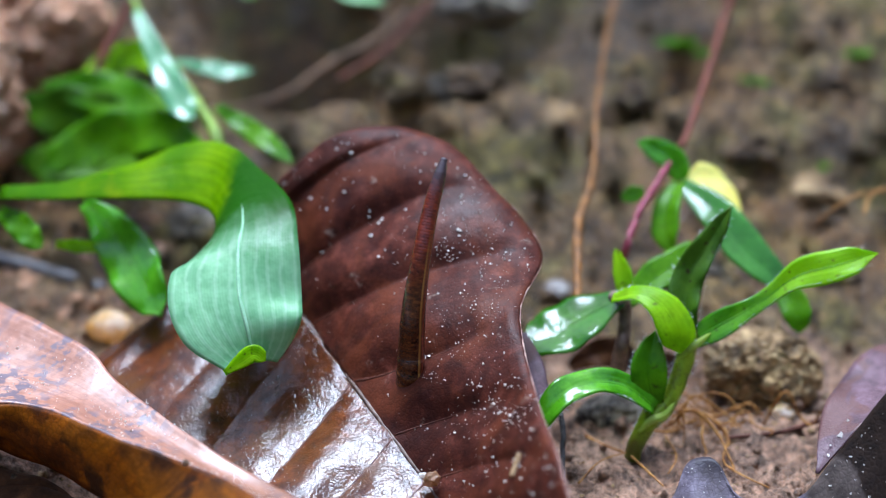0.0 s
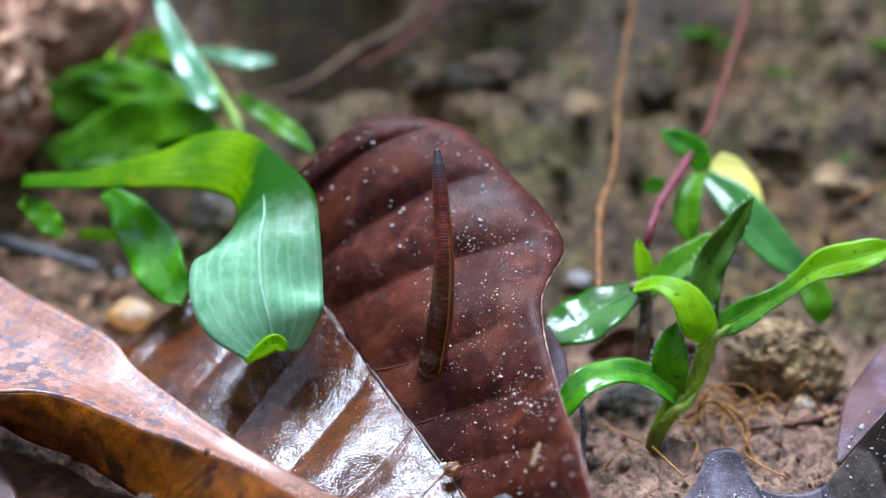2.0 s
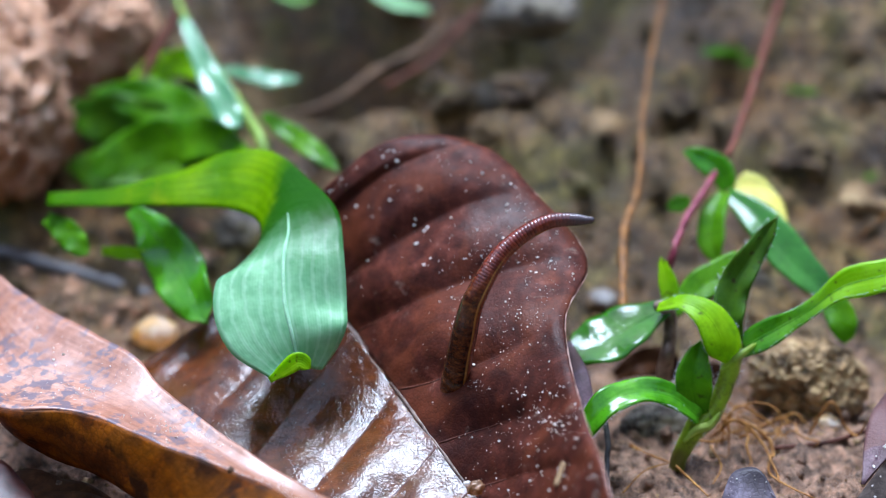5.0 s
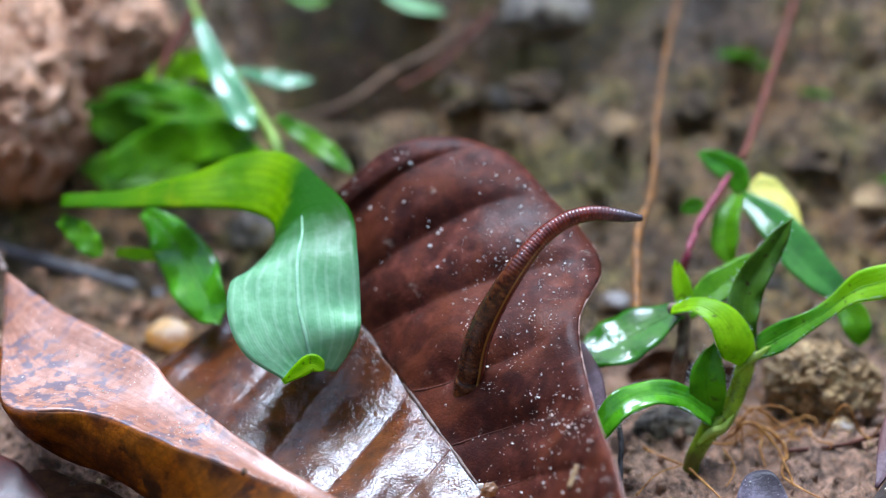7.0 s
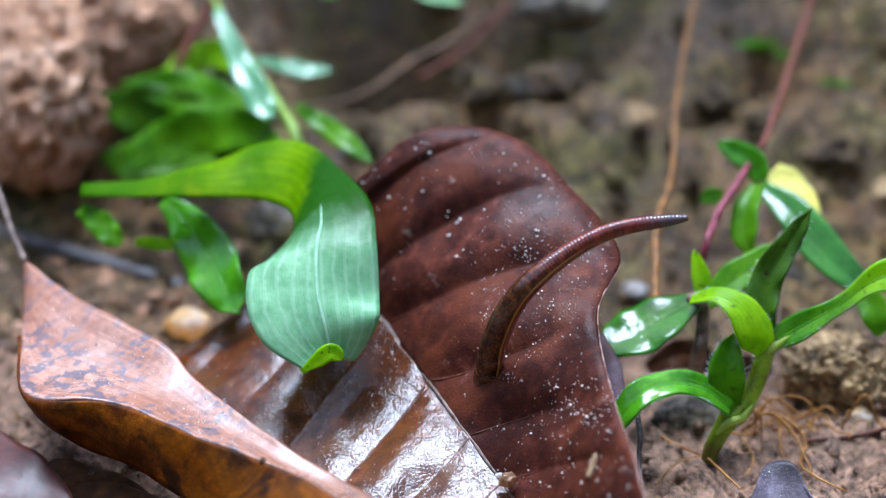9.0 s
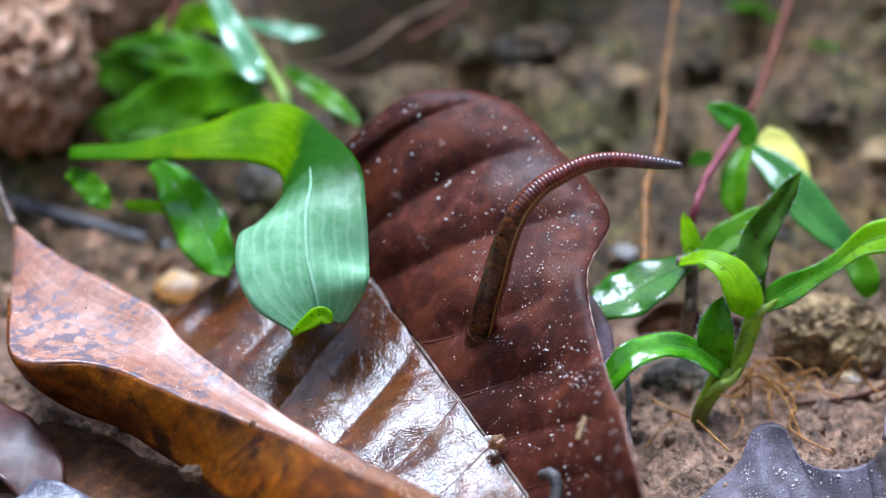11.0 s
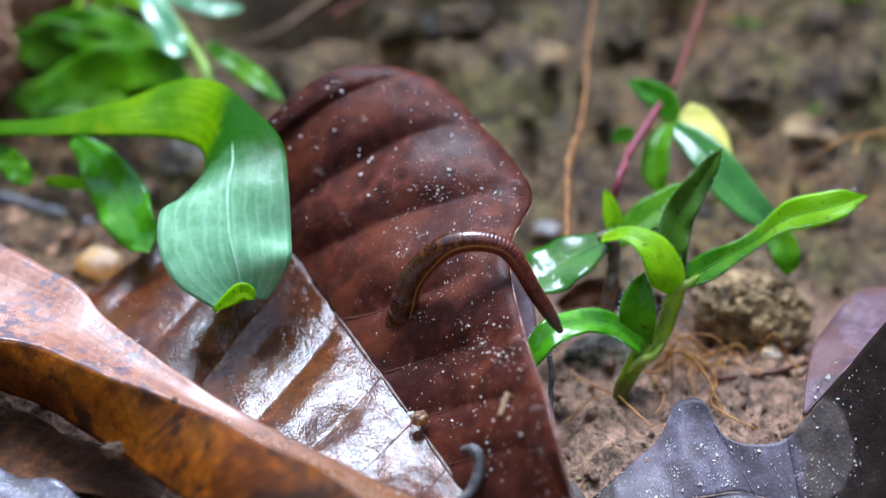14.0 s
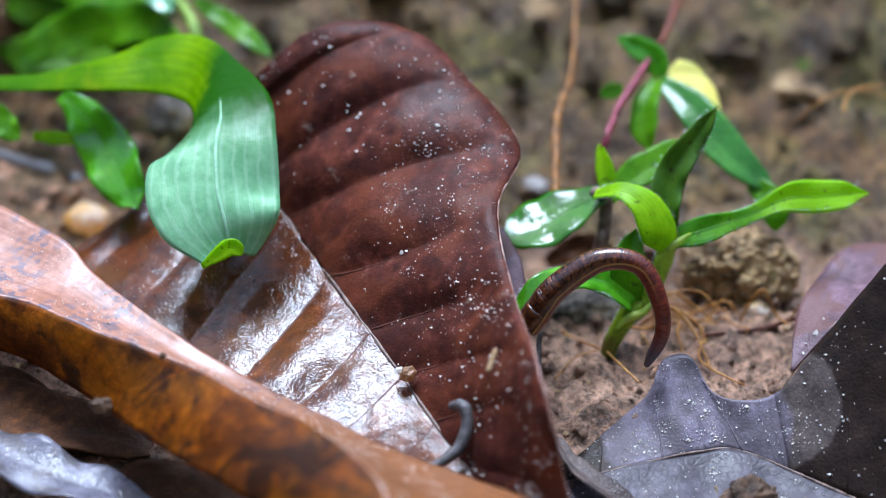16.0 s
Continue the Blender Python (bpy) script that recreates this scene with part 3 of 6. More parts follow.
# ---- the big dead leaf, folded along its midrib: one half raised, one half flat and wet ----
def half_blade(name, rows, n, m, pleat, seed, crest):
    """Rows run from the midrib to the margin along the side veins; the blade bulges between them."""
    rib, mid, rim = (spline([r[k] for r in rows], n) for k in range(3))
    t = np.linspace(0, 1, m)[None, :, None]
    ctrl = 2 * mid - 0.5 * (rib + rim)
    g = (1 - t) ** 2 * rib[:, None] + 2 * t * (1 - t) * ctrl[:, None] + t ** 2 * rim[:, None]
    nor = np.cross(np.gradient(g, axis=0), np.gradient(g, axis=1))
    nor /= np.linalg.norm(nor, axis=2, keepdims=True) + 1e-12
    for i in range(n):
        u = i / (n - 1) * (len(rows) - 1)
        f = u - math.floor(u)
        for j in range(m):
            w = j / (m - 1)
            ridge = math.sin(math.pi / 2 * f / crest) if f < crest else math.cos(math.pi / 2 * (f - crest) / (1 - crest))
            bulge = pleat * (ridge - 0.5) * math.sin(math.pi * min(1, w * 1.1)) ** 0.7 * (min(1, 0.08 + 0.28 * u) if pleat > 0 else 1) * (1 if u < 4.5 else max(0.06, 1 - 0.6 * (u - 4.5)) if pleat < 0 else max(0.35, 1 - 0.3 * (u - 5.0)))
            small = 0.0004 * noise.noise(Vector(g[i, j]) * 150 + Vector((seed, 0, 0))) + 0.00012 * noise.noise(Vector(g[i, j]) * 480)
            edge = 0.0005 * w ** 6 * noise.noise(Vector((u * 2.3, seed, 0)))
            curl = -0.0009 * max(0, (w - 0.90) / 0.10) ** 2 if pleat > 0 else 0
            g[i, j] += nor[i, j] * (bulge + small + edge + curl)
    return g


def build_big_leaf():
    leaf = thing("dead_leaf", (-0.0019, 0.3142, 0.0048), "large brown wet dead leaf folded along its midrib, sprinkled with sand", "leaf")
    raised = [
        ((-0.0302, 0.3604, 0.0231), (-0.0282, 0.3589, 0.0274), (-0.0264, 0.3584, 0.0315)),
        ((-0.0298, 0.3594, 0.0231), (-0.0239, 0.3571, 0.0334), (-0.0156, 0.3560, 0.0415)),
        ((-0.0293, 0.3586, 0.0226), (-0.0156, 0.3552, 0.0368), (-0.0016, 0.3532, 0.0424)),
        ((-0.0243, 0.3511, 0.0187), (-0.0079, 0.3481, 0.0325), (0.0070, 0.3477, 0.0369)),
        ((-0.0200, 0.3444, 0.0153), (-0.0032, 0.3391, 0.0262), (0.0145, 0.3394, 0.0297)),
        ((-0.0133, 0.3321, 0.0117), (-0.0007, 0.3274, 0.0187), (0.0112, 0.3314, 0.0233)),
        ((-0.0071, 0.3210, 0.0081), (0.0037, 0.3198, 0.0131), (0.0128, 0.3194, 0.0162)),
        ((-0.0023, 0.3132, 0.0049), (0.0075, 0.3095, 0.0103), (0.0154, 0.3062, 0.0131)),
        ((0.0022, 0.3055, 0.0019), (0.0100, 0.3002, 0.0074), (0.0167, 0.2940, 0.0107)),
        ((0.0067, 0.2974, -0.0008), (0.0124, 0.2909, 0.0018), (0.0191, 0.2849, 0.0029)),
        ((0.0109, 0.2894, -0.0033), (0.0165, 0.2833, -0.0010), (0.0235, 0.2780, -0.0007))]
    flat = [
        ((-0.0302, 0.3604, 0.0231), (-0.0397, 0.3584, 0.0154), (-0.0535, 0.3496, 0.0069)),
        ((-0.0293, 0.3586, 0.0226), (-0.0390, 0.3545, 0.0137), (-0.0533, 0.3378, 0.0044)),
        ((-0.0243, 0.3511, 0.0187), (-0.0328, 0.3424, 0.0130), (-0.0435, 0.3292, 0.0045)),
        ((-0.0200, 0.3444, 0.0153), (-0.0281, 0.3341, 0.0085), (-0.0349, 0.3200, 0.0032)),
        ((-0.0133, 0.3321, 0.0117), (-0.0201, 0.3225, 0.0065), (-0.0279, 0.3120, 0.0020)),
        ((-0.0071, 0.3210, 0.0081), (-0.0141, 0.3128, 0.0038), (-0.0228, 0.3050, 0.0000)),
        ((-0.0023, 0.3132, 0.0049), (-0.0081, 0.3066, 0.0018), (-0.0149, 0.2998, -0.0010)),
        ((0.0022, 0.3055, 0.0019), (-0.0018, 0.2995, 0.0004), (-0.0071, 0.2937, -0.0002)),
        ((0.0067, 0.2974, -0.0008), (0.0050, 0.2956, -0.0013), (0.0027, 0.2935, -0.0018)),
        ((0.0109, 0.2894, -0.0033), (0.0098, 0.2882, -0.0035), (0.0081, 0.2963, -0.0091))]
    up = half_blade("raised", raised, 280, 60, 0.0018, 1.0, 0.64)
    # its top leans back against the bank, its lower margin stands nearly upright
    eye = np.array((0, 0, EYE))
    lean = spline([(a, 0, 0) for a in (0.006, 0.012, 0.014, 0.008, 0.0, -0.014, -0.032, -0.040, -0.030, -0.008, 0.0)], 280)[:, 0]
    up = eye + (up - eye) * (1 + lean[:, None] * np.linspace(0, 1, 60)[None, :] ** 1.8)[:, :, None]
    down = half_blade("flat", flat, 240, 60, -0.0010, 5.0, 0.5)
    part("blade", own(sheet("blade", up, 0.0003), leaf), MAT["brown_up"], leaf, "raised dull brown half of the blade")
    part("blade", own(sheet("blade", down, 0.0003), leaf), MAT["brown_flat"], leaf, "flat glossy wet half of the blade")
    rib = [r[0] for r in raised]
    part("midrib", own(tube("midrib", rib, [0.00026, 0.00034, 0.00036], 60, 8, 0.25), leaf), MAT["midrib"], leaf, "pale narrow midrib")
    part("margin", own(tube("margin", up[3:, -1], [0.00012, 0.00017, 0.00012], 140, 6, 0.35), leaf), MAT["rim"], leaf, "pale thin margin")
    for g, rows, lift in ((up, raised, 0.00005), (down, flat, 0.00005)):
        n = g.shape[0]
        for k in range(2, len(rows) - 1):
            i = round(k / (len(rows) - 1) * (n - 1))
            line = g[i, 1:-1:6] + np.array([0, 0, lift])
            part("vein", own(tube("vein", line, [0.00022, 0.00016, 0.00006], 24, 6), leaf), MAT["vein"], leaf)
    return up, down


RAISED, FLAT = build_big_leaf()


# ---- the spotted leaf in front, its near margin rolled under ----
PINK = []


def build_front_leaf():
    leaf = thing("curled_leaf", (-0.0310, 0.2994, 0.0135), "pinkish brown spotted dead leaf with a rolled orange margin", "leaf")
    far = [(-0.0764, 0.3561, 0.0203), (-0.0667, 0.3475, 0.0177), (-0.0528, 0.3376, 0.0147), (-0.0468, 0.3303, 0.0124), (-0.0326, 0.3158, 0.0087), (-0.0186, 0.3041, 0.0064), (-0.0031, 0.2926, 0.0045), (0.0115, 0.2845, 0.0032), (0.0227, 0.2787, 0.0022)]
    near = [(-0.0743, 0.3399, 0.0150), (-0.0696, 0.3185, 0.0154), (-0.0562, 0.3118, 0.0174), (-0.0434, 0.3029, 0.0168), (-0.0306, 0.2950, 0.0158), (-0.0228, 0.2890, 0.0145), (-0.0131, 0.2821, 0.0133), (-0.0059, 0.2729, 0.0120), (-0.0030, 0.2647, 0.0104)]
    low = [(-0.0743, 0.3397, 0.0145), (-0.0694, 0.3198, 0.0131), (-0.0617, 0.3141, 0.0098), (-0.0531, 0.3085, 0.0093), (-0.0434, 0.2993, 0.0079), (-0.0335, 0.2891, 0.0066), (-0.0248, 0.2803, 0.0062), (-0.0172, 0.2734, 0.0053), (-0.0127, 0.2667, 0.0045)]
    n = 70
    a, b, c = spline(far, n), spline(near, n), spline(low, n)
    # its far edge stands higher than its near one, so that the face slopes towards the eye
    eye, k = np.array((0, 0, EYE)), np.interp(np.linspace(0, 8, n), [0, 2, 4, 6, 8], [0, 1, 1, 0.1, 0])[:, None]
    a, b, c = eye + (a - eye) * (1 - 0.020 * k), eye + (b - eye) * (1 + 0.020 * k), eye + (c - eye) * (1 + 0.020 * k)
    top, roll = [], []
    for i in range(n):
        rows = []
        for t in np.linspace(0, 1, 22):
            q = a[i] * (1 - t) + b[i] * t
            q = q + np.array([0, 0, -0.0016 * math.sin(math.pi * t) + 0.0004 * noise.noise(Vector(q) * 160)])
            rows.append(q)
        top.append(rows)
        rows = []
        for t in np.linspace(0, 1, 14):
            q = b[i] * (1 - t) + c[i] * t + np.array([0, -0.0012 * math.sin(math.pi * t), 0.0006 * math.sin(math.pi * t)])
            rows.append(q + np.array([0, 0.0003 * noise.noise(Vector(q) * 200), 0]))
        roll.append(rows)
    PINK.append(np.array(top))
    part("blade", own(sheet("blade", top, 0.0004), leaf), MAT["pink_leaf"], leaf, "pinkish spotted upper face")
    part("rolled_margin", own(sheet("rolled_margin", roll, 0.0004), leaf), MAT["orange_leaf"], leaf, "orange and dark brown underside")
    part("stalk", own(tube("stalk", [(-0.0764, 0.3560, 0.0201), (-0.0789, 0.3604, 0.0231), (-0.0816, 0.3661, 0.0265), (-0.0858, 0.3744, 0.0310)], [0.0006, 0.0005, 0.0005], 20), leaf), MAT["midrib"], leaf)


build_front_leaf()


# ---- the grey leaf lying flat, with one side curled up ----
GREY = []


def build_grey_leaf():
    leaf = thing("grey_leaf", (0.0407, 0.2975, 0.0007), "broad grey-brown wet dead leaf with one side curled up", "leaf")
    rib = [(0.0113, 0.2997, -0.0071), (0.0175, 0.3021, -0.0063), (0.0235, 0.3041, -0.0057), (0.0286, 0.3058, -0.0051), (0.0330, 0.3070, -0.0047), (0.0366, 0.3080, -0.0043), (0.0399, 0.3087, -0.0041), (0.0431, 0.3092, -0.0039),
           (0.0461, 0.3085, -0.0042), (0.0491, 0.3070, -0.0047), (0.0520, 0.3053, -0.0053), (0.0557, 0.3031, -0.0060), (0.0628, 0.2988, -0.0075), (0.0710, 0.2926, -0.0095)]
    far = [(0.0156, 0.3023, -0.0066), (0.0212, 0.307, -0.0047), (0.0246, 0.311, -0.004), (0.0297, 0.3165, -0.0019), (0.0329, 0.3185, 0.0005), (0.0347, 0.3205, 0.004), (0.037, 0.3213, 0.0046), (0.0391, 0.3203, 0.0042),
           (0.0412, 0.316, 0.0019), (0.045, 0.3135, 0.0018), (0.0507, 0.3135, 0.0033), (0.0565, 0.3155, 0.0103), (0.0647, 0.3174, 0.0208), (0.073, 0.3188, 0.0295)]
    near = [(0.0127, 0.2961, -0.0090), (0.0173, 0.2961, -0.0090), (0.0219, 0.2959, -0.0090), (0.0265, 0.2957, -0.0091), (0.0303, 0.2955, -0.0092), (0.0341, 0.2953, -0.0092), (0.0371, 0.2951, -0.0093), (0.0409, 0.2947, -0.0095),
            (0.0447, 0.2942, -0.0096), (0.0476, 0.2935, -0.0099), (0.0513, 0.2925, -0.0102), (0.0557, 0.2914, -0.0106), (0.0630, 0.2896, -0.0112), (0.0716, 0.2868, -0.0121)]
    n = 80
    a, b, c = spline(rib, n), spline(far, n), spline(near, n)
    grids = []
    for e in (b, c):
        g = []
        for i in range(n):
            u = i / (n - 1) * 5
            row = []
            for t in np.linspace(0, 1, 22):
                q = a[i] * (1 - t) + e[i] * t
                z = 0.00025 * math.sin(math.pi * t) * math.cos(2 * math.pi * u) + 0.0006 * noise.noise(Vector(q) * 140)
                row.append(q + np.array([0, 0, z]))
            g.append(row)
        grids.append(np.array(g))
    part("blade", own(sheet("blade", grids[0][:61], 0.0003), leaf), MAT["grey_leaf"], leaf)
    part("blade", own(sheet("blade", grids[0][60:], 0.0003), leaf), MAT["grey_leaf"], leaf, "curled-up side of the blade")
    part("blade", own(sheet("blade", grids[1], 0.0003), leaf), MAT["grey_wet"], leaf, "dark wet near half of the blade")
    GREY.extend(grids)
    part("midrib", own(tube("midrib", [np.array(q) + (0, 0, 0.0001) for q in rib], [0.00014, 0.0002, 0.00026], 40), leaf), MAT["midrib"], leaf)
    for i in (14, 26, 37, 47, 57, 70):
        part("vein", own(tube("vein", grids[0][i][::3] + (0, 0, 0.0001), [0.0002, 0.00006], 16, 6), leaf), MAT["grey_leaf"], leaf)


build_grey_leaf()


def simple_leaf(name, label, material, spine, widths, facing=(0, -0.4, 1), fold=0.2, wave=0.05, thick=0.0003, seed=0):
    """A single fallen leaf with a faint rib."""
    leaf = thing(name, spine[0], label, "leaf")
    part("blade", own(lance("blade", spine, widths, facing, fold, wave, 34, 13, thick, seed), leaf), MAT[material], leaf)
    rib = spline(spine, 12)
    part("midrib", own(tube("midrib", rib[:-1], [0.00016, 0.0001], 20, 6), leaf), MAT[material], leaf)
    return leaf


simple_leaf("mauve_leaf", "mauve grey dead leaf propped behind the grey leaf", "purple_leaf",
            [(0.0532, 0.3191, 0.0034), (0.0575, 0.3262, 0.0078), (0.0646, 0.3356, 0.0097), (0.0740, 0.3469, 0.0110)], [0.0001, 0.0034, 0.006, 0.006], (-0.5, -0.6, 0.6), 0.1, 0.08)
simple_leaf("grey_litter_leaf", "blue-grey shiny wet dead leaf under the curled leaf", "wet_grey",
            [(-0.0678, 0.3084, -0.0010), (-0.0567, 0.3024, -0.0020), (-0.0461, 0.2975, -0.0037), (-0.0348, 0.2970, -0.0069)], [0.003, 0.0046, 0.0042, 0.002], (0, -0.22, 1), 0.2, 0.25)
for spine, w in (([(-0.0793, 0.3183, -0.0018), (-0.0677, 0.3166, -0.0013), (-0.0559, 0.3128, -0.0015), (-0.0438, 0.3108, -0.0032), (-0.0357, 0.3079, -0.0052)], [0.003, 0.0055, 0.006, 0.005, 0.001]),
                 ([(-0.0487, 0.2972, -0.0088), (-0.0404, 0.3000, -0.0069), (-0.0311, 0.2998, -0.0059), (-0.0218, 0.2981, -0.0075)], [0.002, 0.005, 0.0055, 0.002]),
                 ([(-0.0768, 0.3268, 0.0002), (-0.0686, 0.3228, 0.0004), (-0.0602, 0.3204, -0.0002), (-0.0520, 0.3194, -0.0015)], [0.002, 0.0035, 0.0035, 0.001])):
    simple_leaf("dark_litter_leaf", "very dark brown rotten leaf in deep shade", "rotten", spine, w, (0.1, -0.3, 1), 0.15, 0.12)
simple_leaf("red_litter_leaf", "dark red dead leaf in the shade", "red_leaf",
            [(-0.0839, 0.3344, 0.0028), (-0.0746, 0.3212, 0.0030), (-0.0678, 0.3136, 0.0007), (-0.0637, 0.3067, -0.0036)], [0.003, 0.005, 0.005, 0.002], (0.2, -0.5, 0.8), 0.1, 0.1)
simple_leaf("blue_litter_leaf", "blue-grey dead leaf behind the brown leaf's margin", "purple_leaf",
            [(0.0110, 0.3402, 0.0158), (0.0125, 0.3350, 0.0136), (0.0136, 0.3296, 0.0107), (0.0143, 0.3259, 0.0070)], [0.0012, 0.0022, 0.002, 0.001], (0.3, -0.8, 0.5), 0.05, 0.05)


# ---- green plants ----
def hairs(parent, blade_spine, widths, count, seed, length=0.0009):
    rng = np.random.RandomState(seed)
    c = spline(blade_spine, 40)
    w = np.interp(np.linspace(0, 1, 40), np.linspace(0, 1, len(widths)), widths)
    v, f = [], []
    for k in range(count):
        i = rng.randint(1, 38)
        t = c[i + 1] - c[i - 1]
        t /= np.linalg.norm(t)
        s = np.cross(t, (0, -0.4, 1))
        s /= np.linalg.norm(s) + 1e-9
        sign = rng.choice([-1, 1])
        root = c[i] + s * w[i] * sign * rng.uniform(0.93, 1.0) + t * rng.uniform(-1, 1) * 0.0004
        tip = root + (rng.normal(0, 0.25, 3) + s * sign * 0.75 + np.array([0, -0.2, 0.45])) * length * rng.uniform(0.5, 1.0)
        x = np.cross(tip - root, (0.3, 0.5, 0.8))
        x *= 0.000024 / (np.linalg.norm(x) + 1e-12)
        y = np.cross(tip - root, x)
        y *= 0.000024 / (np.linalg.norm(y) + 1e-12)
        o = len(v)
        v += [root + x, root - 0.5 * x + 0.87 * y, root - 0.5 * x - 0.87 * y, tip]
        f += [(o, o + 1, o + 3), (o + 1, o + 2, o + 3), (o + 2, o, o + 3)]
    return tagged(part("hairs", own_deep(mesh_from("hairs", v, f), parent), MAT["hair"], parent, "fine white hairs"), kind="stuff")


def own_deep(me, parent):
    me.transform(bpy_matrix(parent).inverted())
    return me


def leaf_part(plant, name, material, spine, widths, facing=(0, -0.4, 1), fold=0.25, wave=0.06, seed=0, label="", hairy=0):
    me = lance(name, spine, widths, facing, fold, wave, 34, 11, 0.0003, seed)
    ob = part(name, own(me, plant), MAT[material], plant, label)
    rib = spline(spine, 14) + np.array([0, -0.00012, 0.00008])
    part("midrib", own(tube("midrib", rib[:-1], [0.00014, 0.00006], 20, 6), plant), MAT[material], ob)
    if hairy:
        hairs(ob, spine, widths, hairy, seed + 40)
    return ob


def build_seedling():
    p = thing("seedling", (0.0281, 0.3312, 0.0002), "bright green hairy seedling with narrow leaves rooted in soil", "plant")
    part("stem", own(tube("stem", [(0.0278, 0.3315, -0.0005), (0.0286, 0.3318, 0.0023), (0.0302, 0.3327, 0.0051), (0.0310, 0.3332, 0.0064)], [0.0012, 0.0013, 0.0015, 0.0017], 24, 14, 0.10), p), MAT["seedling_stem"], p)
    part("stem", own(tube("stem", [(0.0304, 0.3330, 0.0052), (0.0329, 0.3336, 0.0074), (0.0349, 0.3353, 0.0116), (0.0362, 0.3372, 0.0158), (0.0369, 0.3381, 0.0172)], [0.0017, 0.0014, 0.0013, 0.0015, 0.0012], 28, 14, 0.08), p), MAT["seedling_stem"], p)
    part("sheath", own(lance("sheath", [(0.0286, 0.3304, 0.0043), (0.0304, 0.3307, 0.0060), (0.0325, 0.3310, 0.0068), (0.0339, 0.3321, 0.0084)], [0.0002, 0.0006, 0.0006, 0.0002], (0.3, -1, 0.3), -0.6, 0.1, 20, 9, 0.0002), p), MAT["sheath"], p, "papery pale leaf sheath")
    part("sheath", own(lance("sheath", [(0.0340, 0.3345, 0.0138), (0.0356, 0.3345, 0.0154), (0.0376, 0.3352, 0.0167), (0.0392, 0.3362, 0.0176)], [0.0002, 0.0005, 0.0005, 0.0002], (0.2, -1, 0.3), -0.6, 0.1, 20, 9, 0.0002), p), MAT["sheath"], p, "papery pale leaf sheath")
    for st in [c for c in p.children if c.name.startswith("stem")]:
        line = spline([(0.0284, 0.3312, 0.0010), (0.0302, 0.3322, 0.0051), (0.0325, 0.3330, 0.0074)] if st.name == "stem" else [(0.0325, 0.3330, 0.0074), (0.0349, 0.3347, 0.0116), (0.0362, 0.3366, 0.0158)], 12)
        hairs(st, [tuple(q) for q in line], [0.0014, 0.0015, 0.0014], 90, 91, 0.0009)
    L = {}
    L["low"] = leaf_part(p, "leaf", "green_wet", [(0.0309, 0.3320, 0.0075), (0.0268, 0.3318, 0.0109), (0.0218, 0.3302, 0.0124), (0.0176, 0.3279, 0.0119), (0.0147, 0.3260, 0.0092), (0.0135, 0.3250, 0.0070)],
              [0.0012, 0.0019, 0.0023, 0.0022, 0.0018, 0.0008], (-0.1, -0.55, 0.85), 0.3, 0.2, 1, "hairy green leaf arching to the dead leaf", 420)
    L["up"] = leaf_part(p, "leaf", "green_olive", [(0.0363, 0.3372, 0.0162), (0.0356, 0.3394, 0.0203), (0.0364, 0.3417, 0.0247), (0.0394, 0.3436, 0.0293), (0.0425, 0.3450, 0.0342)],
              [0.0012, 0.0024, 0.0024, 0.0018, 0.0006], (-0.35, -1, 0.1), 0.5, 0.25, 2, "upright dark green leaf", 200)
    L["right"] = leaf_part(p, "leaf", "green_fade", [(0.0363, 0.3366, 0.0161), (0.0411, 0.3371, 0.0188), (0.0468, 0.3384, 0.0218), (0.0518, 0.3397, 0.0251), (0.0577, 0.3408, 0.0264), (0.0639, 0.3419, 0.0279)],
              [0.0012, 0.0024, 0.0013, 0.0013, 0.0026, 0.0024, 0.0014], (-0.25, -0.9, 0.6), 0.25, 0.14, 3, "long lime green leaf", 260)
    L["curl"] = leaf_part(p, "leaf", "green_lime", [(0.0250, 0.3403, 0.0214), (0.0286, 0.3388, 0.0228), (0.0318, 0.3368, 0.0218), (0.0338, 0.3351, 0.0190), (0.0347, 0.3341, 0.0153)],
              [0.0009, 0.0014, 0.0024, 0.0030, 0.0022], [(0, -0.3, 1), (0.2, -0.6, 0.9), (0.5, -0.9, 0.5), (0.4, -1, 0.2), (0.2, -1, 0.0)], 0.12, 0.04, 4, "yellow-green leaf curling over the stem", 160)
    L["cup"] = leaf_part(p, "leaf", "green", [(0.0311, 0.3327, 0.0078), (0.0302, 0.3331, 0.0108), (0.0301, 0.3343, 0.0139), (0.0311, 0.3369, 0.0177)],
              [0.0012, 0.0027, 0.0026, 0.0008], (0.0, -1, 0.2), 0.35, 0.02, 5, "short cupped green leaf", 140)
    L["back"] = leaf_part(p, "leaf", "green_shiny", [(0.0267, 0.3459, 0.0190), (0.0216, 0.3449, 0.0165), (0.0170, 0.3434, 0.0144), (0.0119, 0.3423, 0.0129)],
              [0.0016, 0.0044, 0.0050, 0.0030], (0.0, -0.32, 1), 0.12, 0.05, 6, "shiny wet deep green leaf")
    L["tiny"] = leaf_part(p, "leaf", "green_lime", [(0.0274, 0.3463, 0.0200), (0.0268, 0.3478, 0.0226), (0.0259, 0.3496, 0.0256)], [0.0014, 0.0014, 0.0004], (0, -1, 0.2), 0.3, 0.02, 7)
    L["mid"] = leaf_part(p, "leaf", "green", [(0.0277, 0.3475, 0.0177), (0.0321, 0.3498, 0.0209), (0.0377, 0.3519, 0.0232), (0.0399, 0.3530, 0.0234)], [0.0012, 0.0026, 0.0026, 0.0010], (-0.3, -0.8, 0.7), 0.2, 0.05, 8)
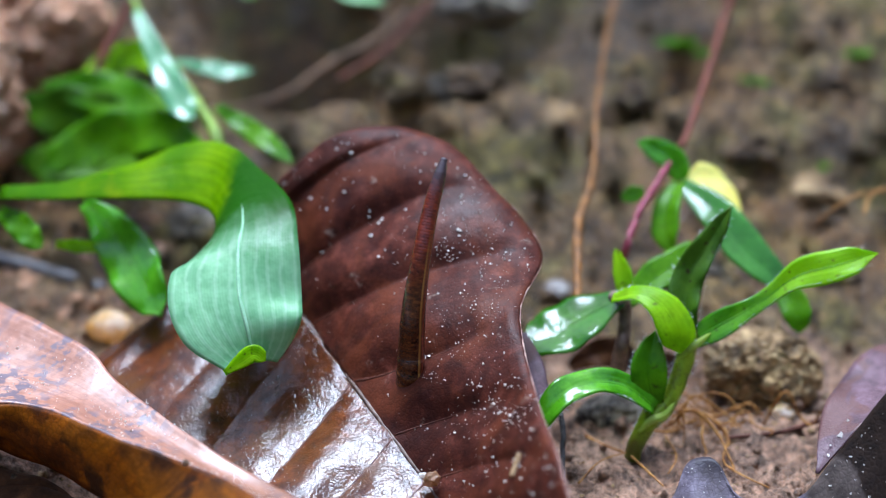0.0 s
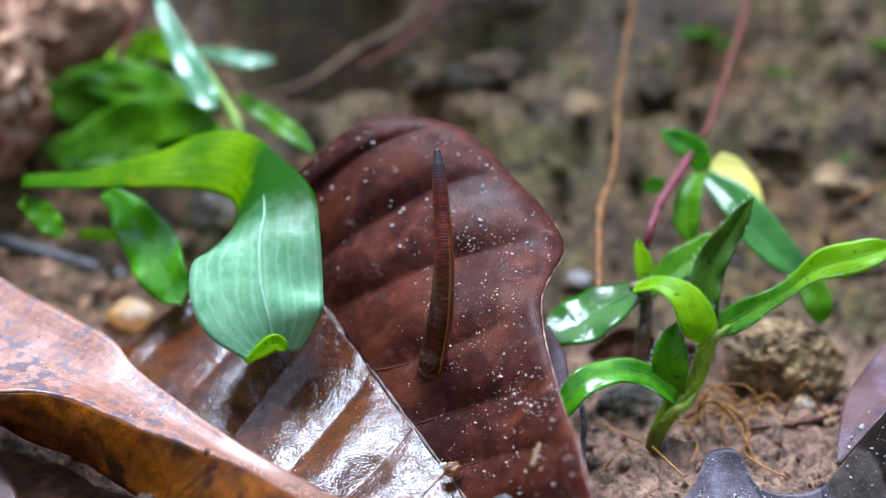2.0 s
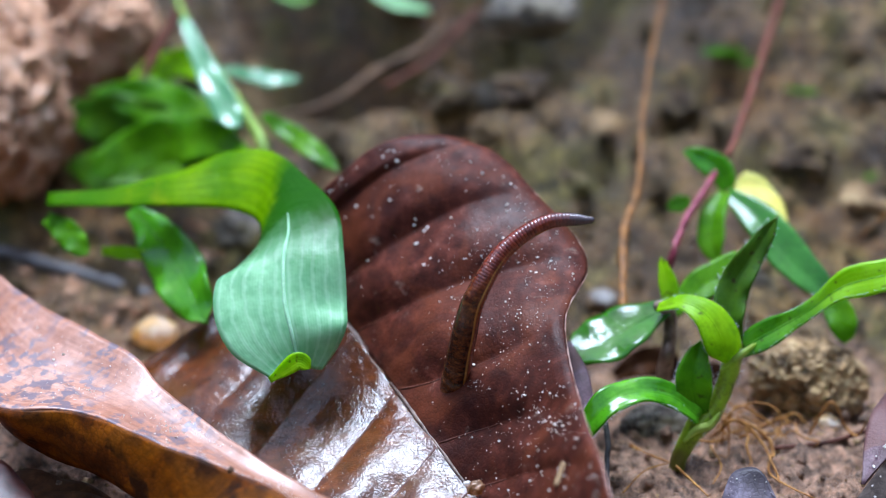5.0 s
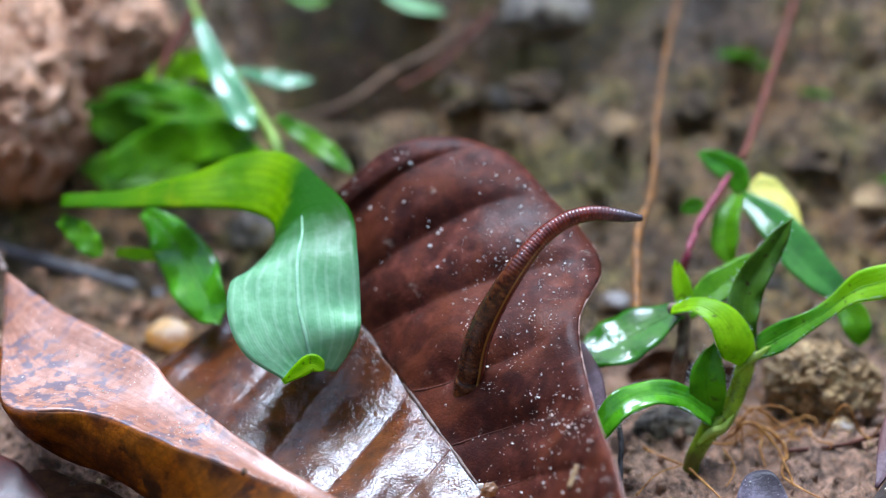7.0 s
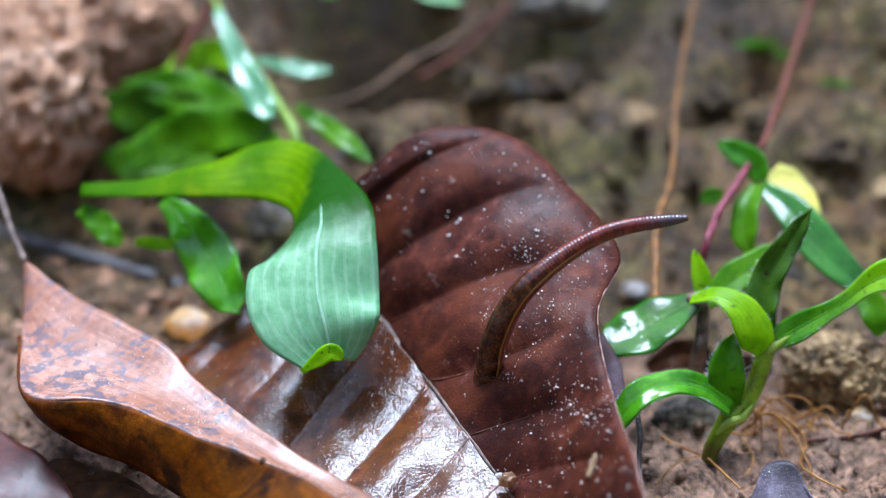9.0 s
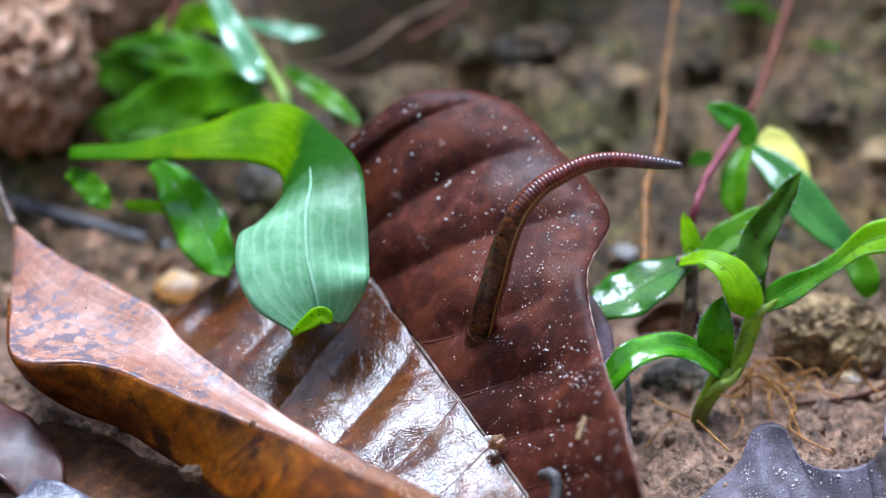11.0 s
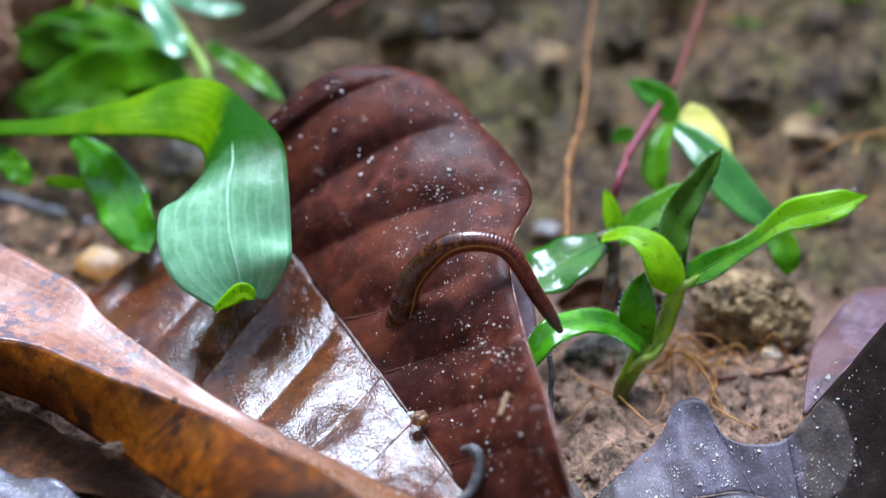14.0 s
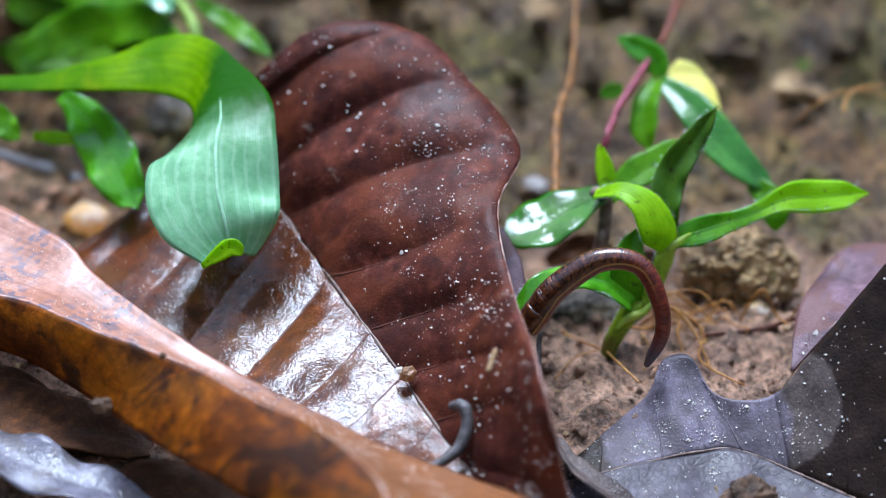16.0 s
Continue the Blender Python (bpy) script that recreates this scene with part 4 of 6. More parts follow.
    part("stem", own(tube("stem", [(0.0273, 0.3577, 0.0001), (0.0268, 0.3443, 0.0112), (0.0272, 0.3444, 0.0140), (0.0271, 0.3456, 0.0185), (0.0253, 0.3432, 0.0204)], [0.0012, 0.0011, 0.0010, 0.0009], 18, 10, 0.08), p), MAT["midrib"], p, "brown withered side stem")
    return p, L


SEEDLING, SEEDLING_LEAVES = build_seedling()


def build_climber():
    p = thing("red_stemmed_plant", (0.0296, 0.3908, 0.0048), "green creeper with a thin red stem leaning on the bank", "plant")
    part("stem", own(tube("stem", [(0.0294, 0.3870, 0.0043), (0.0279, 0.3593, 0.0202), (0.0303, 0.3636, 0.0256), (0.0338, 0.3693, 0.0290), (0.0374, 0.3769, 0.0318)], [0.0006, 0.0006, 0.0006, 0.0005], 30, 8, 0.06), p), MAT["red_stem"], p)
    part("stem", own(tube("stem", [(0.0374, 0.3769, 0.0318), (0.0390, 0.3795, 0.0330), (0.0443, 0.3989, 0.0381), (0.0509, 0.4251, 0.0442), (0.0565, 0.4482, 0.0482)], [0.0006, 0.0006, 0.0006, 0.0006], 40, 8, 0.1), p), MAT["red_twig"], p, "brown upper stretch of the stem")
    leaf_part(p, "leaf", "green_wet", [(0.0379, 0.3722, 0.0282), (0.0363, 0.3733, 0.0309), (0.0331, 0.3741, 0.0328), (0.0306, 0.3745, 0.0338)], [0.0012, 0.0023, 0.0017, 0.0003], (-0.2, -0.8, 0.6), 0.2, 0.05, 11)
    leaf_part(p, "leaf", "green", [(0.0371, 0.3710, 0.0279), (0.0353, 0.3671, 0.0261), (0.0348, 0.3636, 0.0228), (0.0356, 0.3613, 0.0199)], [0.0010, 0.0022, 0.0024, 0.0006], (-0.5, -0.9, 0.3), 0.3, 0.05, 12)
    leaf_part(p, "leaf", "green_shade", [(0.0375, 0.3710, 0.0279), (0.0420, 0.3658, 0.0257), (0.0460, 0.3610, 0.0219), (0.0501, 0.3575, 0.0186), (0.0545, 0.3555, 0.0161)], [0.0010, 0.0028, 0.0032, 0.0024, 0.0008], (-0.2, -0.7, 0.8), 0.2, 0.05, 13)
    leaf_part(p, "leaf", "green", [(0.0510, 0.3567, 0.0166), (0.0533, 0.3541, 0.0153), (0.0542, 0.3522, 0.0133), (0.0545, 0.3512, 0.0109)], [0.0012, 0.0022, 0.0022, 0.0008], (0, -1, 0.3), 0.2, 0.05, 14)
    leaf_part(p, "leaf", "green", [(0.0317, 0.3705, 0.0267), (0.0299, 0.3704, 0.0263), (0.0280, 0.3701, 0.0257)], [0.0008, 0.0014, 0.0005], (0, -0.9, 0.5), 0.2, 0.05, 15)
    leaf_part(p, "leaf", "yellow", [(0.0397, 0.3756, 0.0286), (0.0418, 0.3740, 0.0273), (0.0443, 0.3708, 0.0247), (0.0463, 0.3676, 0.0221)], [0.0016, 0.0028, 0.0028, 0.0010], (0.3, -0.9, 0.5), 0.1, 0.05, 16, "yellow withering leaf")


build_climber()


def build_grass_plant():
    p = thing("broad_leaved_grass", (-0.0409, 0.4067, 0.0141), "broad-bladed green grass plant bent over the brown leaf", "plant")
    part("stem", own(tube("stem", [(-0.0368, 0.3793, 0.0244), (-0.0363, 0.3820, 0.0311), (-0.0402, 0.3909, 0.0344), (-0.0457, 0.4011, 0.0384), (-0.0521, 0.4139, 0.0434), (-0.0563, 0.4265, 0.0478)], [0.0010, 0.0010, 0.0008, 0.0006, 0.0006], 40, 10), p), MAT["green_stem"], p)
    # the blade that runs out from the left, bends at the stem and hangs down with its pale back to the eye
    n = 90
    upper = [(-0.0687, 0.3669, 0.0283), (-0.0582, 0.3655, 0.0303), (-0.0483, 0.3646, 0.0334), (-0.0396, 0.3657, 0.0362), (-0.0333, 0.3639, 0.0371), (-0.0275, 0.3550, 0.0362), (-0.0224, 0.3457, 0.0347), (-0.0210, 0.3388, 0.0308), (-0.0204, 0.3332, 0.0251), (-0.0205, 0.3306, 0.0214), (-0.0239, 0.3296, 0.0161)]
    lower = [(-0.0688, 0.3645, 0.0278), (-0.0576, 0.3608, 0.0293), (-0.0477, 0.3580, 0.0303), (-0.0399, 0.3569, 0.0304), (-0.0349, 0.3535, 0.0299), (-0.0340, 0.3456, 0.0290), (-0.0371, 0.3395, 0.0274), (-0.0395, 0.3360, 0.0266), (-0.0393, 0.3312, 0.0229), (-0.0367, 0.3281, 0.0190), (-0.0310, 0.3267, 0.0156)]
    a, b = spline(upper, n), spline(lower, n)
    g = []
    for i in range(n):
        row = []
        for t in np.linspace(0, 1, 20):
            q = a[i] * (1 - t) + b[i] * t
            k = (1 - abs(2 * t - 1)) ** 1.3
            row.append(q + np.array([0, -0.0006, 0.0004]) * math.sin(math.pi * t) + np.array([0, 0.0016, 0.0006]) * k + np.array([0, -0.00045, 0.0003]) * math.sin(i * 0.42) * max(0, min(1, (i - 44) / 12)) * max(0, 1 - 1.9 * t) + np.array([0, 0.0003, 0.0003]) * noise.noise(Vector(q) * 110))
        g.append(row)
    g = np.array(g)
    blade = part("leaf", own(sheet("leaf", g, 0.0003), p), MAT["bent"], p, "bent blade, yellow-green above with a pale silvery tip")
    part("midrib", own(tube("midrib", g[46:, 9] + np.array([0, -0.00005, 0.00003]), [0.00008, 0.00030, 0.00034, 0.0003], 40, 8), p), MAT["pale_rib"], blade, "pale raised midrib")
    part("leaf", own(lance("leaf", [(-0.0312, 0.3264, 0.0157), (-0.0290, 0.3268, 0.0173), (-0.0270, 0.3273, 0.0184), (-0.0254, 0.3272, 0.0172)], [0.0003, 0.0011, 0.0014, 0.0008], (0.2, -0.9, 0.5), 0.2, 0.0, 16, 7), p), MAT["green_lime"], p, "lime green turned-up tip of the blade")
    for k, (mat_name, spine, widths, facing) in enumerate([
            ("green_wet", [(-0.0562, 0.3680, 0.0258), (-0.0521, 0.3629, 0.0239), (-0.0480, 0.3563, 0.0210), (-0.0447, 0.3507, 0.0177), (-0.0425, 0.3476, 0.0153)], [0.001, 0.0032, 0.0046, 0.0036, 0.001], (-0.3, -0.9, 0.6)),
            ("green", [(-0.0393, 0.3807, 0.0304), (-0.0458, 0.3891, 0.0300), (-0.0535, 0.3946, 0.0276), (-0.0618, 0.3955, 0.0245), (-0.0671, 0.3923, 0.0219)], [0.0012, 0.0036, 0.0046, 0.0038, 0.0005], (0.1, -0.9, 0.5)),
            ("green_lime", [(-0.0403, 0.3844, 0.0291), (-0.0469, 0.3951, 0.0289), (-0.0528, 0.4012, 0.0279), (-0.0596, 0.4047, 0.0259)], [0.0010, 0.0024, 0.0026, 0.0004], (0, -0.7, 0.8)),
            ("green_dark", [(-0.0403, 0.3840, 0.0280), (-0.0479, 0.3896, 0.0259), (-0.0558, 0.3928, 0.0231), (-0.0648, 0.3919, 0.0208)], [0.0012, 0.0026, 0.0026, 0.0004], (0, -0.5, 0.9)),
            ("green", [(-0.0423, 0.3913, 0.0300), (-0.0502, 0.4002, 0.0307), (-0.0591, 0.4068, 0.0310), (-0.0694, 0.4112, 0.0313)], [0.0010, 0.0036, 0.0042, 0.0004], (0.2, -0.9, 0.6)),
            ("green_dark", [(-0.0467, 0.3967, 0.0274), (-0.0560, 0.4033, 0.0276), (-0.0652, 0.4074, 0.0272), (-0.0751, 0.4120, 0.0279)], [0.0010, 0.0042, 0.0050, 0.0006], (0, -0.9, 0.3)),
            ("green_dark", [(-0.0504, 0.3944, 0.0217), (-0.0586, 0.3982, 0.0203), (-0.0655, 0.4004, 0.0205), (-0.0726, 0.4026, 0.0206)], [0.0010, 0.0038, 0.0044, 0.0006], (0, -0.9, 0.4)),
            ("green_lime", [(-0.0626, 0.4113, 0.0315), (-0.0585, 0.4143, 0.0336), (-0.0531, 0.4149, 0.0350), (-0.0476, 0.4079, 0.0337)], [0.0006, 0.0022, 0.0027, 0.0008], (0, -0.8, 0.6)),
            ("green", [(-0.0471, 0.4017, 0.0292), (-0.0524, 0.4068, 0.0310), (-0.0565, 0.4092, 0.0317), (-0.0616, 0.4111, 0.0309)], [0.0006, 0.0020, 0.0022, 0.0005], (0.1, -0.8, 0.6)),
            ("green_sheen", [(-0.0512, 0.4043, 0.0462), (-0.0483, 0.3984, 0.0422), (-0.0449, 0.3915, 0.0385), (-0.0420, 0.3860, 0.0355), (-0.0400, 0.3833, 0.0343)], [0.0008, 0.0016, 0.0023, 0.0023, 0.0010], (-0.2, -0.75, 0.9)),
            ("green_sheen", [(-0.0456, 0.4088, 0.0359), (-0.0410, 0.4103, 0.0344), (-0.0371, 0.4100, 0.0337), (-0.0324, 0.4111, 0.0336)], [0.0006, 0.0015, 0.0017, 0.0004], (0, -0.6, 0.9)),
            ("green", [(-0.0370, 0.3907, 0.0339), (-0.0336, 0.3889, 0.0321), (-0.0288, 0.3849, 0.0301), (-0.0240, 0.3797, 0.0281)], [0.0008, 0.0016, 0.0018, 0.0006], (0, -0.7, 0.7)),
            ("green", [(-0.0691, 0.3656, 0.0252), (-0.0660, 0.3622, 0.0247), (-0.0635, 0.3595, 0.0234), (-0.0616, 0.3579, 0.0222)], [0.001, 0.002, 0.002, 0.0006], (0, -0.9, 0.5)),
            ("green_lime", [(-0.0600, 0.3619, 0.0213), (-0.0563, 0.3608, 0.0214), (-0.0518, 0.3598, 0.0214)], [0.0006, 0.0011, 0.0006], (0, -0.9, 0.5))]):
        leaf_part(p, "leaf", mat_name, spine, widths, facing, 0.12, 0.22, 20 + k)


build_grass_plant()

# ---- roots, twigs and stones ----
def strand(name, label, category, material, pts, radii, n=50, rough=0.1):
    ob = new(name, tube(name, pts, radii, n, 8, rough))
    ob.data.materials.append(MAT[material])
    return tagged(ob, label, category)


strand("hanging_root", "tan root hanging down the bank to the soil", "root", "tan_vine",
       [(0.0313, 0.4265, 0.0478), (0.0278, 0.4077, 0.0413), (0.0251, 0.3898, 0.0342), (0.0244, 0.3804, 0.0298), (0.0235, 0.3746, 0.0261), (0.0215, 0.3690, 0.0230), (0.0209, 0.3622, 0.0195), (0.0206, 0.3528, 0.0149)], [0.0003, 0.00035, 0.00045, 0.0006, 0.0007, 0.0006], 70, 0.5)
strand("red_stalk", "reddish brown stalk leaning behind the grass", "twig", "red_twig",
       [(-0.0613, 0.4085, 0.0299), (-0.0577, 0.4135, 0.0369), (-0.0538, 0.4205, 0.0435), (-0.0514, 0.4265, 0.0478)], [0.0008, 0.0009, 0.0009])
strand("grey_twig", "dark grey twig lying on the soil", "twig", "twig",
       [(-0.0935, 0.3972, 0.0099), (-0.0805, 0.3933, 0.0079), (-0.0685, 0.3890, 0.0061), (-0.0596, 0.3856, 0.0049), (-0.0561, 0.3839, 0.0044)], [0.0011, 0.0012, 0.0013, 0.0010])
strand("black_twig", "thin black twig standing behind the leaf margin", "twig", "twig",
       [(0.0166, 0.3323, 0.0094), (0.0175, 0.3295, 0.0052), (0.0174, 0.3278, 0.0024), (0.0174, 0.3249, -0.0011)], [0.0004, 0.00045, 0.0003])
strand("bent_twig", "small grey hooked twig lying on the wet leaf", "twig", "twig",
       [(0.0044, 0.3020, 0.0064), (0.0059, 0.3004, 0.0073), (0.0065, 0.2989, 0.0055), (0.0054, 0.2973, 0.0025), (0.0027, 0.2962, 0.0007), (0.0001, 0.2951, 0.0001)], [0.0006, 0.0009, 0.0009, 0.0007, 0.0005])

strand("fallen_branch", "blurred tan dead branch lying in the hollow of the bank", "branch", "dead_wood",
       [(-0.0382, 0.4194, 0.0237), (-0.0283, 0.4213, 0.0256), (-0.0195, 0.4263, 0.0301), (-0.0125, 0.4298, 0.0329), (-0.0065, 0.4356, 0.0369)], [0.0004, 0.0007, 0.0010, 0.0009, 0.0006], 40, 0.5)
strand("red_twig", "dull red twig leaning in the hollow", "twig", "red_twig", [(-0.0184, 0.4241, 0.0279), (-0.0105, 0.4284, 0.0317), (-0.0024, 0.4366, 0.0382)], [0.0005, 0.0006, 0.0005], 30, 0.4)
simple_leaf("pale_bank_leaf", "pale green leaf at the top of the bank", "green_pale", [(-0.0212, 0.4367, 0.0413), (-0.0166, 0.4351, 0.0400), (-0.0105, 0.4347, 0.0388)], [0.0006, 0.0016, 0.0006], (0, -0.6, 0.8))
simple_leaf("small_bank_leaf", "small green leaf at the top of the bank", "green", [(-0.0391, 0.4376, 0.0411), (-0.0350, 0.4364, 0.0401), (-0.0314, 0.4369, 0.0405)], [0.0005, 0.0012, 0.0004], (0, -0.6, 0.8))
for spine, w in (([(0.0200, 0.3600, 0.0012), (0.0236, 0.3606, 0.0030), (0.0275, 0.3620, 0.0026), (0.0310, 0.3640, -0.0010)], [0.0008, 0.0022, 0.0026, 0.0008]),
                 ([(0.0290, 0.3560, 0.0000), (0.0325, 0.3575, 0.0022), (0.0362, 0.3590, 0.0018), (0.0400, 0.3610, 0.0010)], [0.0006, 0.0020, 0.0022, 0.0006])):
    simple_leaf("rotten_leaf_scrap", "dark rotten leaf scrap in the hollow behind the seedling", "rotten", spine, w, (0.0, -0.8, 0.5), 0.3, 0.2)
simple_leaf("curled_scrap", "grey-brown curled scrap of leaf on the soil", "dark_leaf", [(0.0194, 0.3097, -0.0026), (0.0207, 0.3046, -0.0033), (0.0243, 0.3002, -0.0048), (0.0304, 0.2981, -0.0075)], [0.0006, 0.0016, 0.0022, 0.0014], (0.5, -0.3, 0.9), 0.5, 0.1)
stone((0.0455, 0.3005, -0.0068), (0.0042, 0.0025, 0.0030), "bark", "brown crumb of bark on the grey leaf", 31, 20, "bark_crumb", 0.4, 4, 0.5)
stone((-0.0430, 0.3018, 0.0062), (0.0016, 0.0012, 0.0014), "bark", "dark crumb stuck to the curled leaf", 32, 0, "bark_crumb", 0.3, 3, 0.5)
stone(PINK[0].reshape(-1, 3)[nearest_seen(PINK[0], (-0.0339, 0.2971, 0.0158))], (0.0005, 0.0005, 0.0005), "bark", "tiny dark seed on the spotted leaf", 33, 0, "seed", 0.2, 3, 0.4)
stone(PINK[0].reshape(-1, 3)[nearest_seen(PINK[0], (-0.0415, 0.3051, 0.0169))], (0.0003, 0.0003, 0.0003), "bark", "tiny dark seed on the spotted leaf", 34, 0, "seed", 0.2, 3, 0.4)
stone((-0.0016, 0.3111, 0.0063), (0.0012, 0.0010, 0.0011), "husk", "small amber seed husk on the midrib", 35, 30, "seed_husk", 0.35, 4, 0.4)
stone((-0.0028, 0.3118, 0.0068), (0.0006, 0.0004, 0.0004), "white", "pale flake beside the seed husk", 36, 30, "flake", 0.35, 3, 0.4)
stone((-0.0541, 0.3731, 0.0007), (0.0036, 0.0030, 0.0027), "pebble", "amber and white quartz pebble", 3, 0, "pebble", 0.15, 4, 0.2)
stone((0.0491, 0.3520, 0.0001), (0.0086, 0.006, 0.0066), "ochre_rock", "rough ochre stone beside the seedling", 4, 0, "stone", 0.35, 5, 0.2)
stone((0.0258, 0.3431, -0.0000), (0.0060, 0.004, 0.0032), "grey_rock", "greenish grey stone under the seedling's leaf", 5)
stone((0.0190, 0.3863, 0.0031), (0.0024, 0.002, 0.0014), "pale_stone", "pale quartz pebble on the soil", 6, 0, "pebble")
stone((-0.0419, 0.3987, 0.0088), (0.0050, 0.004, 0.0038), "grey_rock", "grey stone below the grass", 7)
stone((0.0077, 0.4360, 0.0368), (0.0090, 0.006, 0.0045), "grey_rock", "bluish grey stone in the bank", 8)
stone((-0.0868, 0.4180, 0.0140), (0.0135, 0.021, 0.017), "rock", "pinkish crumbly rock above the grass", 9, 20, "rock", 0.45, 5, 0.1)
stone((-0.0750, 0.4340, 0.0270), (0.0150, 0.016, 0.0150), "rock", "pinkish brown rock in the bank", 10, 0, "rock", 0.45, 5, 0.2)
stone((0.0513, 0.3451, 0.0000), (0.0022, 0.002, 0.0016), "pebble", "small ochre pebble on the soil", 12, 0, "pebble")
for k, (at, r) in enumerate([((0.0143, 0.4095, 0.0162), 0.008), ((0.0205, 0.4189, 0.0233), 0.007), ((0.0346, 0.4227, 0.0262), 0.006), ((0.0539, 0.4142, 0.0197), 0.009), ((0.0641, 0.4067, 0.0141), 0.008), ((0.0056, 0.4255, 0.0285), 0.008), ((0.0699, 0.4255, 0.0285), 0.008),
                             ((0.0447, 0.3955, 0.0070), 0.006), ((0.0681, 0.3908, 0.0048), 0.007), ((-0.0084, 0.4255, 0.0285), 0.006), ((-0.0705, 0.3883, 0.0038), 0.009), ((-0.0613, 0.3793, 0.0015), 0.005), ((-0.0703, 0.3776, 0.0012), 0.007), ((-0.0649, 0.3856, 0.0029), 0.005), ((-0.0464, 0.3955, 0.0070), 0.007)]):
    r *= 0.65
    stone(at, (r, r * 0.8, r * 0.6), ("clod", "ochre_rock", "clod")[k % 3] if k < 10 else "rock", "rough lump of soil and stone in the bank", 20 + k, k * 37, "earth_lump", 0.5, 4, 0.72)


def scatter_clods():
    """Loose clods and stones that make up the face of the bank."""
    rng = np.random.RandomState(11)
    kinds = []
    for k in range(7):
        me = stone_mesh("clod", (1, 0.85, 0.6), 60 + k, 0.6, 4)
        me.materials.append(MAT[("clod", "ochre_rock", "clod", "clod", "clod", "clod", "grey_rock")[k]])
        kinds.append(me)
    for k in range(190):
        x, y = rng.uniform(-0.085, 0.085), rng.uniform(0.385, 0.475)
        r = 0.0011 * 4.2 ** (rng.uniform(0, 1) ** 1.6)
        ob = new("clod", kinds[k % 7])
        ob.matrix_world = pose(x, y, soil_height(x, y) - 0.2 * r, *rng.uniform(0, 360, 3)) @ Matrix.Scale(r, 4)
        tagged(ob, "rough brown clod of soil in the bank", "clod", "clods of the bank")


scatter_clods()


def scatter_crumbs():
    """Crumbs of soil lying thick on the flat ground."""
    rng = np.random.RandomState(21)
    unit = []
    for k in range(5):
        me = stone_mesh("crumb", (1, 0.9, 0.75), 90 + k, 0.6, 2)
        unit.append((np.array([v.co for v in me.vertices]), [tuple(p.vertices) for p in me.polygons]))
        bpy.data.meshes.remove(me)
    v, f = [], []
    for k in range(1500):
        x, y = rng.uniform(-0.085, 0.085), rng.uniform(0.285, 0.40)
        r = 0.00035 * 5.0 ** (rng.uniform(0, 1) ** 2.2)
        pts, faces = unit[k % 5]
        turn = np.array(Euler(rng.uniform(0, 6.28, 3)).to_matrix())
        o = len(v)
        v.extend(pts @ turn.T * r + (x, y, soil_height(x, y) + 0.1 * r))
        f.extend(tuple(o + i for i in q) for q in faces)
    ob = new("soil_crumbs", mesh_from("soil_crumbs", v, f))
    ob.data.materials.append(MAT["soil"])
    tagged(ob, "loose crumbs of damp brown soil", "soil", kind="stuff")


scatter_crumbs()


def build_root_tuft():
    rng = np.random.RandomState(4)
    t = thing("root_tuft", (0.0386, 0.3431, -0.0000), "tangle of dry tan rootlets on the soil", "roots")
    for k in range(26):
        u = np.array((0.0386, 0.3426, -0.0000)) + rng.normal(0, 1, 3) * (0.004, 0.003, 0)
        pts = [u + (0, 0, 0.0004)]
        ang = rng.uniform(0, 6.28)
        for s in range(4):
            ang += rng.normal(0, 0.8)
            step = rng.uniform(0.0015, 0.0032)
            last = pts[-1] + np.array([math.cos(ang) * step, math.sin(ang) * step, 0])
            last[2] = soil_height(last[0], last[1]) + 0.0003 + abs(rng.normal(0, 0.0018))
            pts.append(last)
        r = rng.uniform(0.00007, 0.00021)
        part("rootlet", own(tube("rootlet", pts, [r, r, r * 0.5], 24, 6), t), MAT["root"], t)
    loops = ([(0.0349, 0.3390, -0.0008), (0.0359, 0.3390, 0.0046), (0.0398, 0.3395, 0.0064), (0.0429, 0.3390, 0.0056), (0.0437, 0.3380, 0.0031), (0.0412, 0.3370, -0.0007)],
             [(0.0371, 0.3390, 0.0043), (0.0403, 0.3370, 0.0030), (0.0422, 0.3360, 0.0004), (0.0412, 0.3300, -0.0003), (0.0438, 0.3260, -0.0006), (0.0471, 0.3235, -0.0012)],
             [(0.0339, 0.3380, 0.0017), (0.0369, 0.3370, 0.0048), (0.0405, 0.3360, 0.0018), (0.0420, 0.3310, 0.0001), (0.0425, 0.3270, -0.0004)],
             [(0.0331, 0.3360, 0.0010), (0.0342, 0.3300, 0.0006), (0.0326, 0.3250, 0.0003)],
             [(0.0352, 0.3420, 0.0006), (0.0376, 0.3410, 0.0052), (0.0412, 0.3400, 0.0036), (0.0448, 0.3390, 0.0008)],
             [(0.0204, 0.3370, 0.0010), (0.0231, 0.3340, 0.0008), (0.0266, 0.3320, 0.0003)],
             [(0.0196, 0.3240, -0.0007), (0.0230, 0.3290, 0.0003), (0.0276, 0.3316, 0.0006)],
             [(0.0276, 0.3300, 0.0006), (0.0299, 0.3260, 0.0000), (0.0318, 0.3230, -0.0007)])
    for k, pts in enumerate(loops):
        r = 0.00015 + 0.00005 * (k % 3)
        part("rootlet", own(tube("rootlet", pts, [r, r * 0.9, r * 0.6], 28, 6, 0.4), t), MAT["root"], t)


build_root_tuft()
strand("red_rootlet", "thin red rootlet lying on the soil", "root", "red_bark", [(0.0425, 0.3359, 0.0007), (0.0503, 0.3374, 0.0009), (0.0567, 0.3411, 0.0010), (0.0670, 0.3469, 0.0010)], [0.0003, 0.0004, 0.0004])


